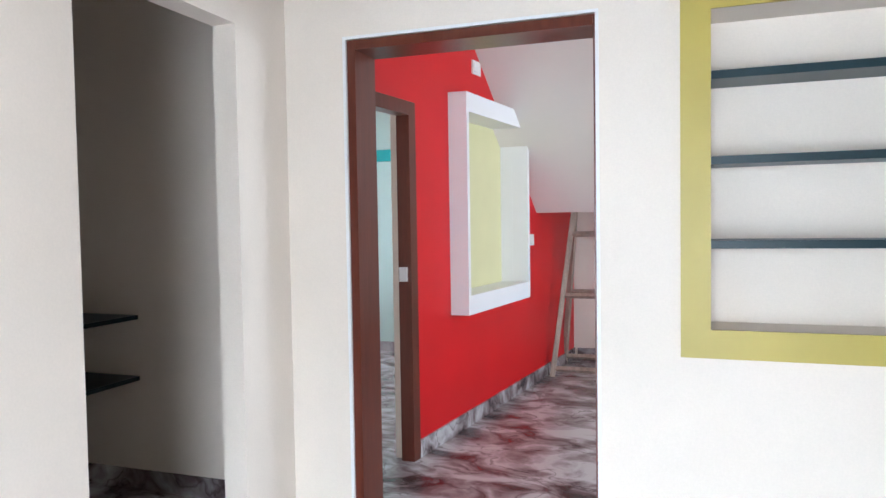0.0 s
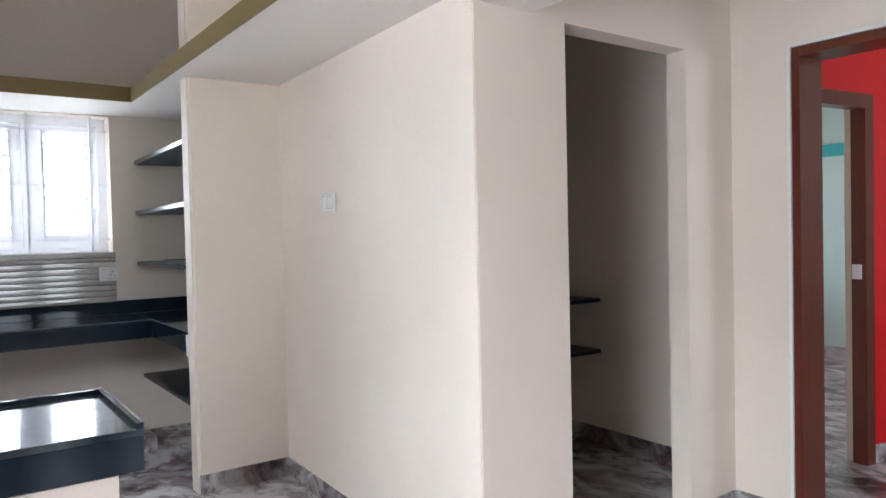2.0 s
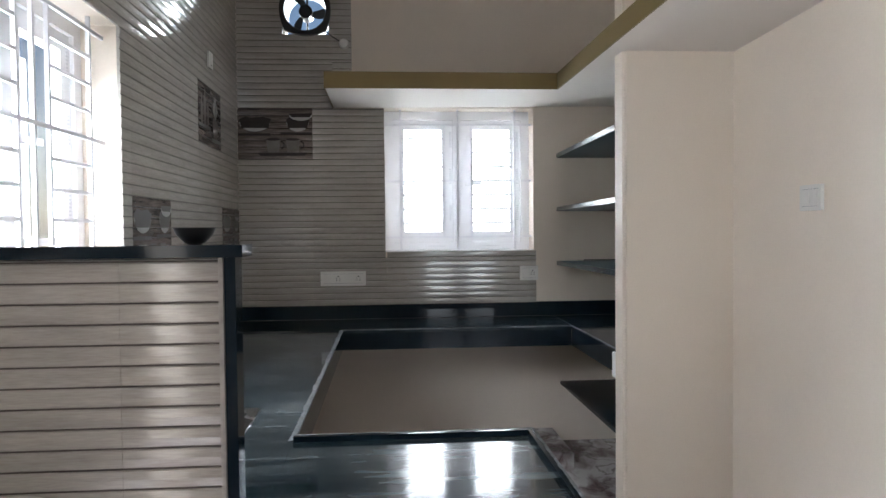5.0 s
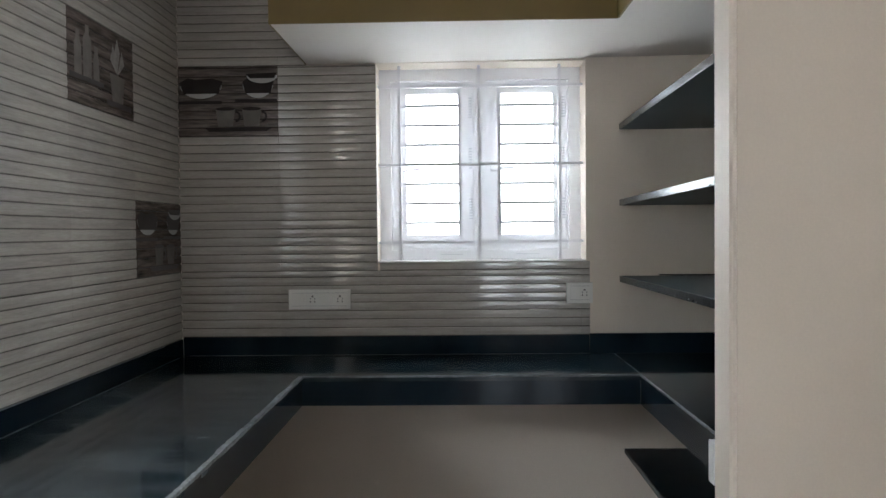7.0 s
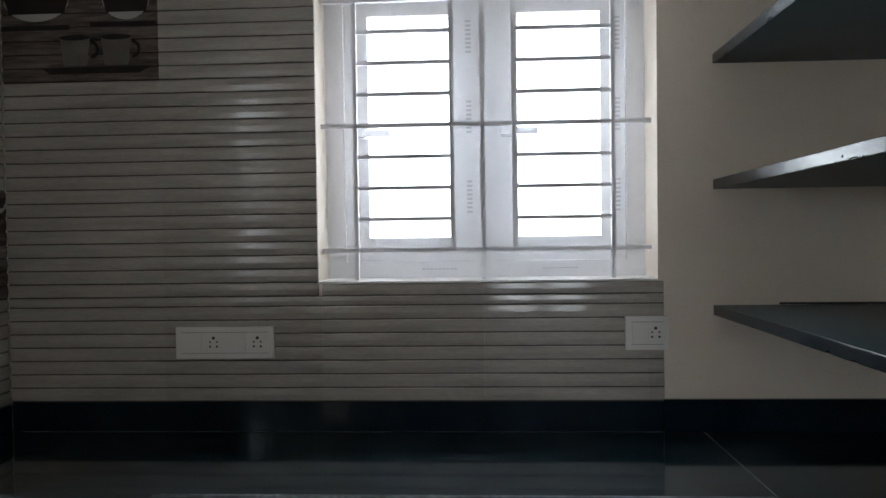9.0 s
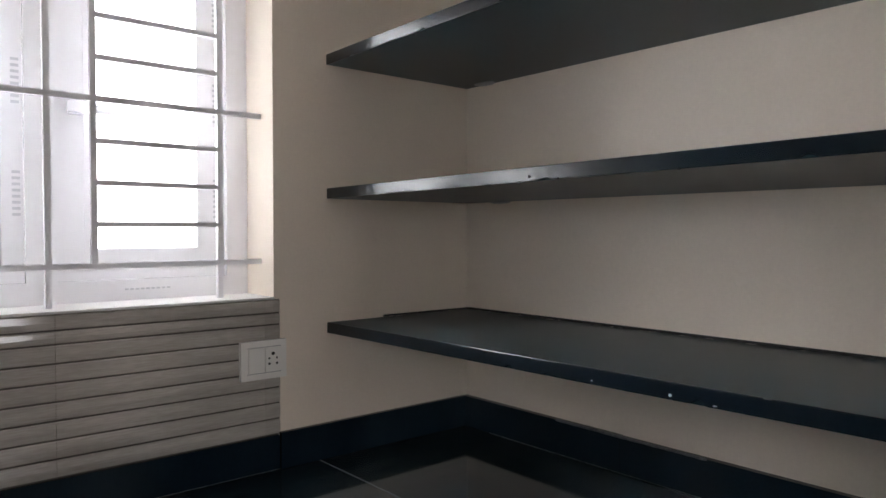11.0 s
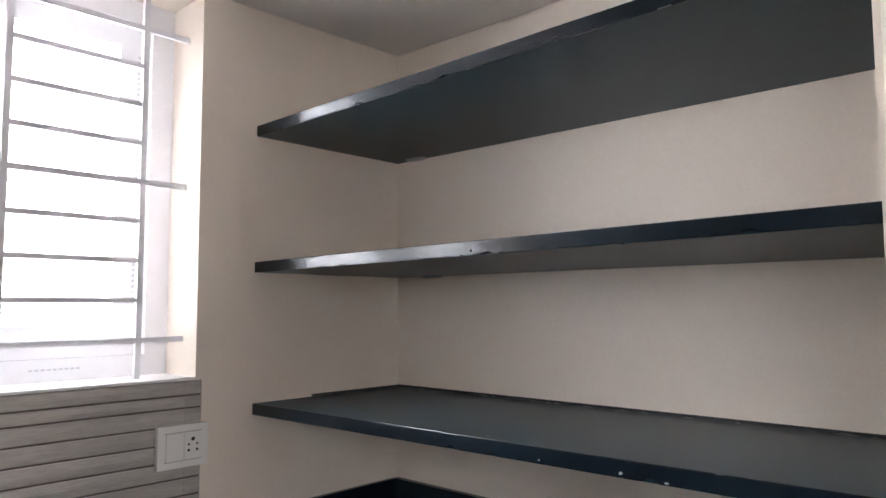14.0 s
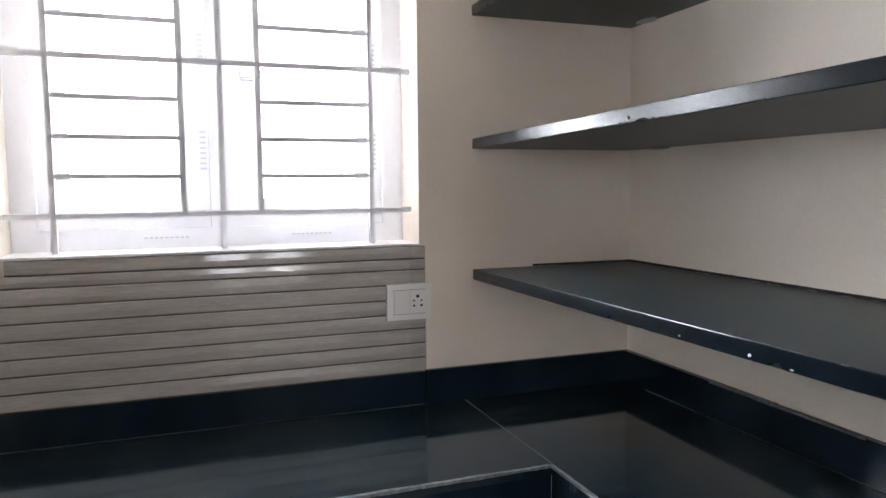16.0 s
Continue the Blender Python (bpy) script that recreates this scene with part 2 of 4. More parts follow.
GROUND = material("bare_earth", (0.20, 0.16, 0.12), 0.9, mottle=0.3, mottle_size=0.6, grain=0.3, grain_size=9, bump=0.4)

GLASS = bpy.data.materials.new("window_glass")
GLASS.use_nodes = True
_b = GLASS.node_tree.nodes["Principled BSDF"]
_b.inputs["Transmission Weight"].default_value, _b.inputs["Roughness"].default_value, _b.inputs["IOR"].default_value = 1.0, 0.0, 1.45

# ---- mesh helpers ----


def prism(bm, corners, z0, z1, mat=0):
    """An upright block over a plan outline, anticlockwise."""
    lo = [bm.verts.new((x, y, z0)) for x, y in corners]
    hi = [bm.verts.new((x, y, z1)) for x, y in corners]
    fs = [bm.faces.new(lo[::-1]), bm.faces.new(hi)]
    k = len(corners)
    fs += [bm.faces.new((lo[i], lo[(i + 1) % k], hi[(i + 1) % k], hi[i])) for i in range(k)]
    for f in fs:
        f.material_index = mat
    return fs


def block(bm, x0, x1, y0, y1, z0, z1, mat=0):
    return prism(bm, [(x0, y0), (x1, y0), (x1, y1), (x0, y1)], z0, z1, mat)


def blocks(*sizes):
    bm = bmesh.new()
    for s in sizes:
        block(bm, *s)
    return bm


def rounded(bm, r, seg=2, mat=None):
    """Bevel all the sharp edges; mat: material slot of the bevel."""
    es = [e for e in bm.edges if len(e.link_faces) == 2 and e.calc_face_angle(0) > 0.5]
    bmesh.ops.bevel(bm, geom=es, offset=r, segments=seg, profile=0.5, affect="EDGES", material=-1 if mat is None else mat)
    return bm


def rod(bm, a, b, r, sides=8, r2=None):
    a, b = Vector(a), Vector(b)
    q = (b - a).to_track_quat("Z", "Y").to_matrix().to_4x4()
    m = Matrix.Translation((a + b) / 2) @ q
    bmesh.ops.create_cone(bm, cap_ends=True, segments=sides, radius1=r, radius2=r if r2 is None else r2, depth=(b - a).length, matrix=m)
    return bm


def part(name, bm, mat, parent=None, label="", smooth=False):
    """Links a bmesh as one mesh object, under a thing or part where one is given."""
    me = bpy.data.meshes.new(name)
    bmesh.ops.recalc_face_normals(bm, faces=bm.faces)
    bm.to_mesh(me)
    bm.free()
    for m in (mat if isinstance(mat, (list, tuple)) else [mat]):
        me.materials.append(m)
    if smooth:
        for p in me.polygons:
            p.use_smooth = True
        me.set_sharp_from_angle(angle=radians(35))
    ob = new(name, me)
    if parent is not None:
        ob.parent = parent
        ob.matrix_parent_inverse = parent.matrix_world.inverted()
    if label:
        ob["label"] = label
    return ob


def setting(name, bm, mat, label="", smooth=False):
    return tagged(part(name, bm, mat, None, label, smooth), kind="structure")


def thing(name, at, label, category, group=""):
    ob = new(name)
    ob.location = at
    ob.empty_display_size = 0.1
    bpy.context.view_layer.update()
    return tagged(ob, label, category, group)


# ---- the plan: faces of the walls ----
XW, YS, YB, YD, XC = -5.527, -0.895, 1.612, 2.988, -2.183
XP = -5.515  # plastered part of the west wall beside the window
YT = -0.93  # side wall on the dining side
TOP = 3.05

# floor and ground
setting("floor", blocks((-5.75, 4.7, -1.1, 8.0, -0.12, 0.0)), MARBLE, "polished grey marble floor with dark brown smears")
setting("ground", blocks((-60, 60, -60, 60, -0.4, -0.13)), GROUND, "bare brown earth round the house")
setting("ceiling", blocks((-5.75, 4.7, -1.1, 8.0, TOP, TOP + 0.12)), CEIL, "flat white painted ceiling")

# kitchen and dining walls
setting("wall_west", blocks(
    (-5.745, XW, -1.1, -0.60, 0, TOP), (-5.745, XW, -0.60, -0.315, 0, 2.605), (-5.745, XW, -0.60, -0.315, 2.89, TOP),
    (-5.745, XW, -0.315, 0.022, 0, TOP), (-5.745, XW, 0.022, 0.972, 0, 1.24), (-5.745, XW, 0.022, 0.972, 2.15, TOP),
    (-5.745, XP, 0.972, 0.9885, 1.24, 2.2), (-5.745, XW, 0.972, 0.9885, 0.8, 1.24), (-5.745, XP, 0.9885, 1.70, 0.8, 2.2), (-5.745, XW, 0.972, 1.70, 2.2, TOP), (-5.745, XW, 0.972, 1.70, 0, 0.8)), WALL, "cream painted kitchen wall with a window and fan opening")
setting("wall_south", blocks(
    (XW, -3.56, -1.1, YS, 0, TOP), (-3.56, -2.58, -1.1, YS, 0, 1.24), (-3.56, -2.58, -1.1, YS, 2.10, TOP),
    (-2.58, -2.42, -1.1, YS, 0, TOP), (-2.42, -1.12, -1.1, YT, 0, TOP), (-1.12, -0.18, -1.1, YT, 2.08, TOP), (-0.18, 4.5, -1.1, YT, 0, TOP)), WALL,
    "cream painted wall with a window and doorway")
setting("wall_east", blocks((4.5, 4.7, -1.1, 0.84, 0, TOP), (4.5, 4.7, 0.84, 2.2, 2.1, TOP), (4.5, 4.7, 0.84, 2.2, 0, 1.0), (4.5, 4.7, 1.36, 1.68, 1.0, 2.1), (4.5, 4.7, 2.2, YD, 0, TOP)),
        WALL, "cream painted wall with a window opening")
setting("wall_recess", blocks((XW, -4.05, YB, 1.66, 0, TOP)), WALL, "cream painted wall behind the pantry shelves")
_bm = bmesh.new()
prism(_bm, [(-4.150, 1.06), (-4.022, 1.06), (-4.022, 1.61), (-4.24, 1.61)], 0, TOP)
bmesh.ops.bevel(_bm, geom=[e for e in _bm.edges if e.verts[0].co.y < 1.1 and e.verts[1].co.y < 1.1 and abs(e.verts[0].co.x - e.verts[1].co.x) < 0.01], offset=0.014, segments=3, affect="EDGES")
setting("wall_pier", _bm, WALL, "cream plastered wall end with soft corners")
_bm = bmesh.new()
prism(_bm, [(-4.03, 1.556), (-2.30, 1.468), (-2.30, 1.66), (-4.03, 1.66)], 0, TOP)
setting("wall_passage", _bm, WALL, "cream painted wall with a switch plate")
XS = lambda y: XC - 0.018 * (y - 1.463) / 1.18
_bm = bmesh.new()
for y0, y1, z0 in ((1.463, 1.90, 0), (1.90, 2.64, 2.09), (2.64, YD, 0)):
    prism(_bm, [(-2.30, y0), (XS(y0), y0), (XS(y1), y1), (-2.30, y1)], z0, TOP)
bmesh.ops.bevel(_bm, geom=[e for e in _bm.edges if abs(e.verts[0].co.z - e.verts[1].co.z) > 2.9 and e.verts[0].co.x > -2.2 and e.verts[0].co.y < 1.5], offset=0.004, segments=2, affect="EDGES")
setting("wall_store", _bm, WALL, "cream painted wall with an open store doorway")
setting("beam", blocks((XC, 4.5, 1.463, 1.735, 2.10, TOP)), CEIL, "cream plastered ceiling beam")
NX0, NX1, NZ0, NZ1 = -0.564, 0.60, 0.971, 2.051
setting("wall_north", blocks(
    (-2.30, -1.93, YD, 3.188, 0, TOP), (-1.93, -0.945, YD, 3.188, 2.083, TOP), (-0.945, NX0, YD, 3.188, 0, TOP),
    (NX0, NX1, YD, 3.188, 0, NZ0), (NX0, NX1, YD, 3.188, NZ1, TOP), (NX1, 4.7, YD, 3.188, 0, TOP), (NX0 - 0.05, NX1 + 0.05, 3.188, 3.25, NZ0 - 0.05, NZ1 + 0.05)), WALL,
    "bright white wall with a doorway and display niche")

# store room behind the doorway
for nm, s in (("wall_store_north", (-4.35, -2.22, 3.30, 3.40)), ("wall_store_west", (-4.35, -4.25, 1.66, 3.30)), ("wall_store_corner", (-2.302, -2.24, 3.188, 3.30))):
    setting(nm, blocks((*s, 0, TOP)), WALL, "cream painted inner wall of a dim store room")

# stair hall: red wall that runs slightly askew
RX = lambda y: -2.096 + 0.118 * (y - 4.297)


def askew(bm, y0, y1, d0, d1, z0, z1):
    """A block along the red wall, from d0 to d1 in front of its face."""
    return prism(bm, [(RX(y0) + d0, y0), (RX(y0) + d1, y0), (RX(y1) + d1, y1), (RX(y1) + d0, y1)], z0, z1)


_bm = bmesh.new()
for s in ((3.188, 3.34, -0.12, 0, 0, TOP), (3.34, 4.165, -0.12, 0, 2.025, TOP), (4.165, 4.625, -0.12, 0, 0, TOP), (4.625, 5.73, -0.13, 0, 0, 0.80), (4.625, 5.73, -0.13, 0, 2.12, TOP), (5.73, 7.4, -0.13, 0, 0, TOP)):
    askew(_bm, *s)
setting("wall_red", _bm, RED, "glossy bright red painted wall")
setting("wall_hall_north", blocks((-4.9, 1.3, 7.35, 7.5, 0, TOP)), WALL, "cream painted end wall of the stair hall")
setting("wall_hall_east", blocks((1.2, 1.35, 3.188, 4.3, 0, TOP), (1.2, 1.35, 4.3, 5.7, 0, 0.9), (1.2, 1.35, 4.3, 5.7, 2.2, TOP), (1.2, 1.35, 5.7, 7.35, 0, TOP)), WALL, "cream painted stair hall wall with a window opening")
setting("wall_bedroom", blocks((-4.9, -4.75, 3.40, 5.0, 0, TOP), (-4.9, -4.75, 5.0, 6.2, 0, 0.9), (-4.9, -4.75, 5.0, 6.2, 2.1, TOP), (-4.9, -4.75, 6.2, 7.35, 0, TOP), (-4.75, -2.2, 7.22, 7.345, 0, TOP)), MINT, "pale mint green bedroom walls")
setting("trim", blocks((-4.74, -2.3, 7.19, 7.217, 1.98, 2.10)), TEAL, "teal painted band on the bedroom wall")
# underside of the stairs
_bm = bmesh.new()
_p = [(4.42, 3.045), (6.27, 1.41), (6.27, 1.62), (4.72, 3.045), (4.6, 3.048)]
_a = [_bm.verts.new((-2.3, y, z)) for y, z in _p]
_b2 = [_bm.verts.new((0.2, y, z)) for y, z in _p]
_bm.faces.new(_a), _bm.faces.new(_b2[::-1])
for i in range(5):
    _bm.faces.new((_a[i], _b2[i], _b2[(i + 1) % 5], _a[(i + 1) % 5]))
setting("stair_soffit", _bm, CEIL, "sloping white plastered underside of the staircase")

# ---- skirting ----
setting("baseboard", blocks((-2.2, -1.93, YD - 0.010, YD, 0, 0.1), (-0.945, 4.5, YD - 0.010, YD, 0, 0.1)), MARBLE, "marble skirting along the white wall")
_bm = bmesh.new()
for y0, y1 in ((1.452, 1.90), (2.64, YD - 0.010)):
    prism(_bm, [(XS(y0) - 0.001, y0), (XS(y0) + 0.010, y0), (XS(y1) + 0.010, y1), (XS(y1) - 0.001, y1)], 0, 0.1)
setting("baseboard", _bm, MARBLE, "marble skirting beside the store doorway")
_bm = bmesh.new()
prism(_bm, [(-4.024, 1.546), (-2.19, 1.453), (-2.19, 1.463), (-4.024, 1.556)], 0, 0.1)
block(_bm, -4.025, -4.015, 1.068, 1.546, 0, 0.1)
setting("baseboard", _bm, MARBLE, "marble skirting along the passage wall")
setting("baseboard", blocks((-4.25, -2.32, 3.29, 3.30, 0, 0.1)), MARBLE, "marble skirting in the store room")
_bm = bmesh.new()
askew(_bm, 4.165, 7.35, 0, 0.012, 0, 0.1)
setting("baseboard", _bm, MARBLE, "marble skirting under the red wall")
setting("baseboard", blocks((-4.75, -2.25, 7.205, 7.22, 0, 0.1)), MARBLE, "marble skirting in the bedroom")
setting("baseboard", blocks((-1.7, 1.2, 7.335, 7.35, 0, 0.1)), MARBLE, "marble skirting on the hall end wall")

# ---- door frames ----
door = thing("door_1", (-1.44, 3.08, 0), "brown enamelled wooden door frame in the doorway", "door frame")
door["kind"] = "structure"
part("jamb", rounded(blocks((-1.928, -1.893, 2.996, 3.184, 0, 2.081)), 0.004), BROWN, door)
part("jamb", rounded(blocks((-0.955, -0.947, 2.996, 3.184, 0, 2.081)), 0.004), BROWN, door)
part("head", rounded(blocks((-1.892, -0.956, 2.996, 3.184, 2.043, 2.081)), 0.004), BROWN, door)
setting("trim", blocks((-1.942, -1.928, YD - 0.004, YD + 0.006, 0, 2.095), (-0.947, -0.935, YD - 0.004, YD + 0.006, 0, 2.095), (-1.928, -0.947, YD - 0.004, YD + 0.006, 2.083, 2.095)), WHITE, "thin white plaster edge round the doorway")
door2 = thing("door_2", (RX(3.85), 3.85, 0), "brown wooden door frame in the red wall", "door frame")
door2["kind"] = "structure"
for y0, y1, z0, z1, nm in ((3.345, 3.42, 0, 2.02, "jamb"), (4.085, 4.16, 0, 2.02, "jamb"), (3.42, 4.085, 1.945, 2.02, "head")):
    _bm = bmesh.new()
    askew(_bm, y0, y1, -0.065, 0.012, z0, z1)
    part(nm, _bm, BROWN, door2)
for y0, y1, z0, z1 in ((3.345, 3.36, 0, 2.02), (4.125, 4.16, 0, 2.02), (3.36, 4.125, 2.0, 2.02)):
    _bm = bmesh.new()
    askew(_bm, y0, y1, -0.122, -0.066, z0, z1)
    part("reveal", _bm, WALL, door2, "cream plaster reveal")
_bm = bmesh.new()
askew(_bm, 4.072, 4.085, -0.055, -0.01, 1.02, 1.10)
part("strike_plate", _bm, WHITE, door2, "pale latch plate")

# ---- white box niche on the red wall ----
boxn = thing("wall_niche", (RX(5.2), 5.2, 0.77), "white framed box niche with pale yellow inside", "niche")
for nm, s in (("side", (4.61, 4.645, 0.0005, 0.12, 0.765, 2.15)), ("side", (5.705, 5.745, 0.0005, 0.12, 0.765, 2.15)), ("bottom", (4.6455, 5.7045, 0.0005, 0.12, 0.765, 0.885)), ("top", (4.6455, 5.7045, 0.0005, 0.12, 2.03, 2.15)),
              ("inner_side", (4.626, 4.645, -0.09, 0, 0.801, 2.119)), ("inner_side", (5.705, 5.729, -0.09, 0, 0.801, 2.119)), ("inner_bottom", (4.646, 5.704, -0.09, 0, 0.801, 0.885)), ("inner_top", (4.646, 5.704, -0.09, 0, 2.03, 2.119))):
    _bm = bmesh.new()
    askew(_bm, *s)
    part(nm, _bm, WHITE, boxn)
_bm = bmesh.new()
askew(_bm, 4.626, 5.729, -0.125, -0.091, 0.801, 2.119)
part("back_panel", _bm, CREAMY, boxn, "pale yellow back")


def plate(name, at, wide, high, facing, label, modules=2, holes=True):
    """A modular switch plate. facing: turn about z, 0 looks to -y."""
    ob = thing(name, (0, 0, 0), label, "switch")
    bm = rounded(blocks((-wide / 2, wide / 2, -0.012, 0, -high / 2, high / 2)), 0.003)
    part("plate", bm, PLASTIC, ob)
    inner_w, inner_h = wide - 0.03, high - 0.034
    k = inner_w / modules
    for i in range(modules):
        x0 = -inner_w / 2 + i * k
        if i % 2 == 0:
            bm = rounded(blocks((x0 + 0.003, x0 + k - 0.003, -0.016, -0.0122, -inner_h / 2, inner_h / 2)), 0.0015)
            part("rocker", bm, PLASTIC, ob)
        else:
            bm = rounded(blocks((x0 + 0.002, x0 + k - 0.002, -0.0145, -0.0122, -inner_h / 2, inner_h / 2)), 0.001)
            sock = part("socket_face", bm, PLASTIC, ob)
            if holes:
                for hx, hz, r in ((0, 0.014, 0.0045), (-0.010, -0.010, 0.0032), (0.010, -0.010, 0.0032), (-0.010, 0.003, 0.0026), (0.010, 0.003, 0.0026)):
                    b2 = bmesh.new()
                    c = x0 + k / 2 + hx
                    rod(b2, (c, -0.0143, hz), (c, -0.0153, hz), r, 10)
                    part("pin_hole", b2, BLACKPL, sock, "dark socket pin hole")
    for z0, z1 in ((inner_h / 2 + 0.001, inner_h / 2 + 0.0024), (-inner_h / 2 - 0.0024, -inner_h / 2 - 0.001)):
        part("seam", blocks((-inner_w / 2, inner_w / 2, -0.0126, -0.0118, z0, z1)), GREYPL, ob)
    ob.matrix_world = Matrix.Translation(at) @ pose(0, 0, 0, 0, 0, facing)
    return ob


plate("switch_plate", (-3.366, 1.5145, 1.482), 0.135, 0.09, -2.45, "white modular switch plate on the cream wall", 2, False)
plate("socket_plate", (-5.513, 0.939, 1.097), 0.118, 0.093, 90, "white switch and socket plate on ribbed tiles", 2)
plate("socket_plate", (-5.513, -0.245, 1.077), 0.282, 0.090, 90, "long white switch and socket plate on tiles", 4)
plate("switch_plate", (-4.80, -0.879, 2.27), 0.075, 0.085, 180, "small white blank plate on the tiles", 1)
plate("switch_plate", (RX(5.04), 5.04, 2.377), 0.13, 0.09, 83, "white plate high on the red wall", 1)
plate("switch_plate", (RX(6.10) + 0.001, 6.10, 1.19), 0.12, 0.09, 83, "white plate on the red wall", 1)

# ---- mustard framed display niche ----
disp = thing("display_niche_frame", (0.02, YD, 0.87), "mustard yellow painted frame round a wall niche", "niche frame")
W = 0.098
for nm, s in (("side", (NX0 - W, NX0, NZ0 - W, NZ1 + W)), ("side", (NX1, NX1 + W, NZ0 - W, NZ1 + W)), ("bottom", (NX0, NX1, NZ0 - W, NZ0)), ("top", (NX0, NX1, NZ1, NZ1 + W))):
    part(nm, rounded(blocks((s[0], s[1], YD - 0.012, YD, s[2], s[3])), 0.002), YELLOW, disp)
for z in (1.847, 1.560, 1.275):
    sh = part("display_shelf", rounded(blocks((NX0 + 0.001, NX1 - 0.001, 2.992, 3.187, z - 0.028, z)), 0.002, 1, 1), [SHELF, GRANITE_EDGE])
    tagged(sh, "dark granite shelf across the display niche", "shelf", "display niche shelves")

# store room shelves
for z in (0.90, 0.586):
    sh = part("store_shelf", rounded(blocks((-4.249, -3.30, 2.93, 3.299, z - 0.022, z)), 0.002, 1, 1), [SHELF, GRANITE_EDGE])
    tagged(sh, "dark granite store shelf on the cream wall", "shelf", "store room shelves")

# ---- loft slab ----
loft = thing("loft_slab", (-4.9, 0.6, 2.146), "white concrete loft slab with mustard painted edge", "loft")
LZ0, LZ1 = 2.148, 2.238
_bm = bmesh.new()
prism(_bm, [(XW, -0.29), (-4.89, -0.29), (-4.89, 0.985), (-2.20, 0.985), (-2.20, 1.463), (-4.03, 1.556), (-4.10, YB), (XW, YB)], LZ0, LZ1 - 0.004)
for v in _bm.verts:
    if v.co.y > 1.59 and v.co.z < LZ0 + 0.01:
        v.co.z += 0.018
part("slab", _bm, CEIL, loft)
for s in ((-4.89, -4.883, -0.29, 0.978), (-4.883, -2.20, 0.978, 0.985), (-2.20, -2.193, 0.978, 1.462), (XW + 0.014, -4.883, -0.297, -0.29)):
    part("edge_band", blocks((*s, LZ0 + 0.0005, LZ1)), OLIVE, loft, "mustard olive painted edge")

# ---- half wall with granite cap, and the bar ----
setting("half_wall", blocks((-2.405, -2.359, YT, -0.272, 0, 1.335), (-2.437, -2.359, -0.272, 0.365, 0, 0.70)), WALL, "cream plastered half wall between kitchen and dining")
cap = thing("half_wall_cap", (-2.4, -0.57, 1.335), "black granite cap and end slab on the half wall", "wall cap")
part("cap_slab", rounded(blocks((-2.422, -2.325, YT + 0.014, -0.232, 1.337, 1.36)), 0.003, 2, 1), [GRANITE, GRANITE_EDGE], cap)
part("end_slab", rounded(blocks((-2.408, -2.349, -0.271, -0.250, 0.822, 1.336)), 0.002), GRANITE, cap)
part("corner_bead", rounded(blocks((-2.358, -2.340, -0.280, -0.2715, 0.705, 1.336)), 0.003), GROUT, cap, "grey tile edge bead")

top = thing("worktop", (-4.0, -0.5, 0.70), "black polished granite worktop with chalky pale edges", "worktop")
SX0, SX1, SY0, SY1 = -3.25, -2.68, -0.77, -0.40
for s in ((-5.02, SX0, YS + 0.001, -0.222), (SX0, SX1, YS + 0.001, SY0), (SX0, SX1, SY1, -0.222), (SX1, -2.406, YS + 0.001, -0.222)):
    part("sink_side_slab", blocks((*s, 0.80, 0.82)), DUSTY, top, "dusty black granite round the sink")
part("window_side_slab", blocks((XW + 0.001, -5.02, YS + 0.001, 1.094, 0.80, 0.82)), HAZY, top)
part("pantry_slab", blocks((XP + 0.001, -5.02, 1.0955, YB - 0.001, 0.80, 0.82), (-5.02, -4.162, 1.089, YB - 0.001, 0.80, 0.82)), HAZY, top)
part("bar_slab", blocks((-2.915, -2.407, -0.2215, 0.43, 0.80, 0.82), (-2.407, -2.348, -0.2705, 0.43, 0.80, 0.82)), DUSTY, top, "glossy granite bar top")
# hanging front bands
for s in ((-5.04, -5.022, -0.240, 1.0905, 0.705, 0.799), (-5.022, -4.162, 1.091, 1.109, 0.705, 0.799), (-5.022, -2.917, -0.240, -0.224, 0.705, 0.799),
          (-2.366, -2.349, -0.2705, 0.429, 0.705, 0.799), (-2.915, -2.367, 0.412, 0.429, 0.705, 0.799), (-2.914, -2.897, -0.216, 0.411, 0.705, 0.799)):
    part("front_band", blocks(s), GRANITE, top)


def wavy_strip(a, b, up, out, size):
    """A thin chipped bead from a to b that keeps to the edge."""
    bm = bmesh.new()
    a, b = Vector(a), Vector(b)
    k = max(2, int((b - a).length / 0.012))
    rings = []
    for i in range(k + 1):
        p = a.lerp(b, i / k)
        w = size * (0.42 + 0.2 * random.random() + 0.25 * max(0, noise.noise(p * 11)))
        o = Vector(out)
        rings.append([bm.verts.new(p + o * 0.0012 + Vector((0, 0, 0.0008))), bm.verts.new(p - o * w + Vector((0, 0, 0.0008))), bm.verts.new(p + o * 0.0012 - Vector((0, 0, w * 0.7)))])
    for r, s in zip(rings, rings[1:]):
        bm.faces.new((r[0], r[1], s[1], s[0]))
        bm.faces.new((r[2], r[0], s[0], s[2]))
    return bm


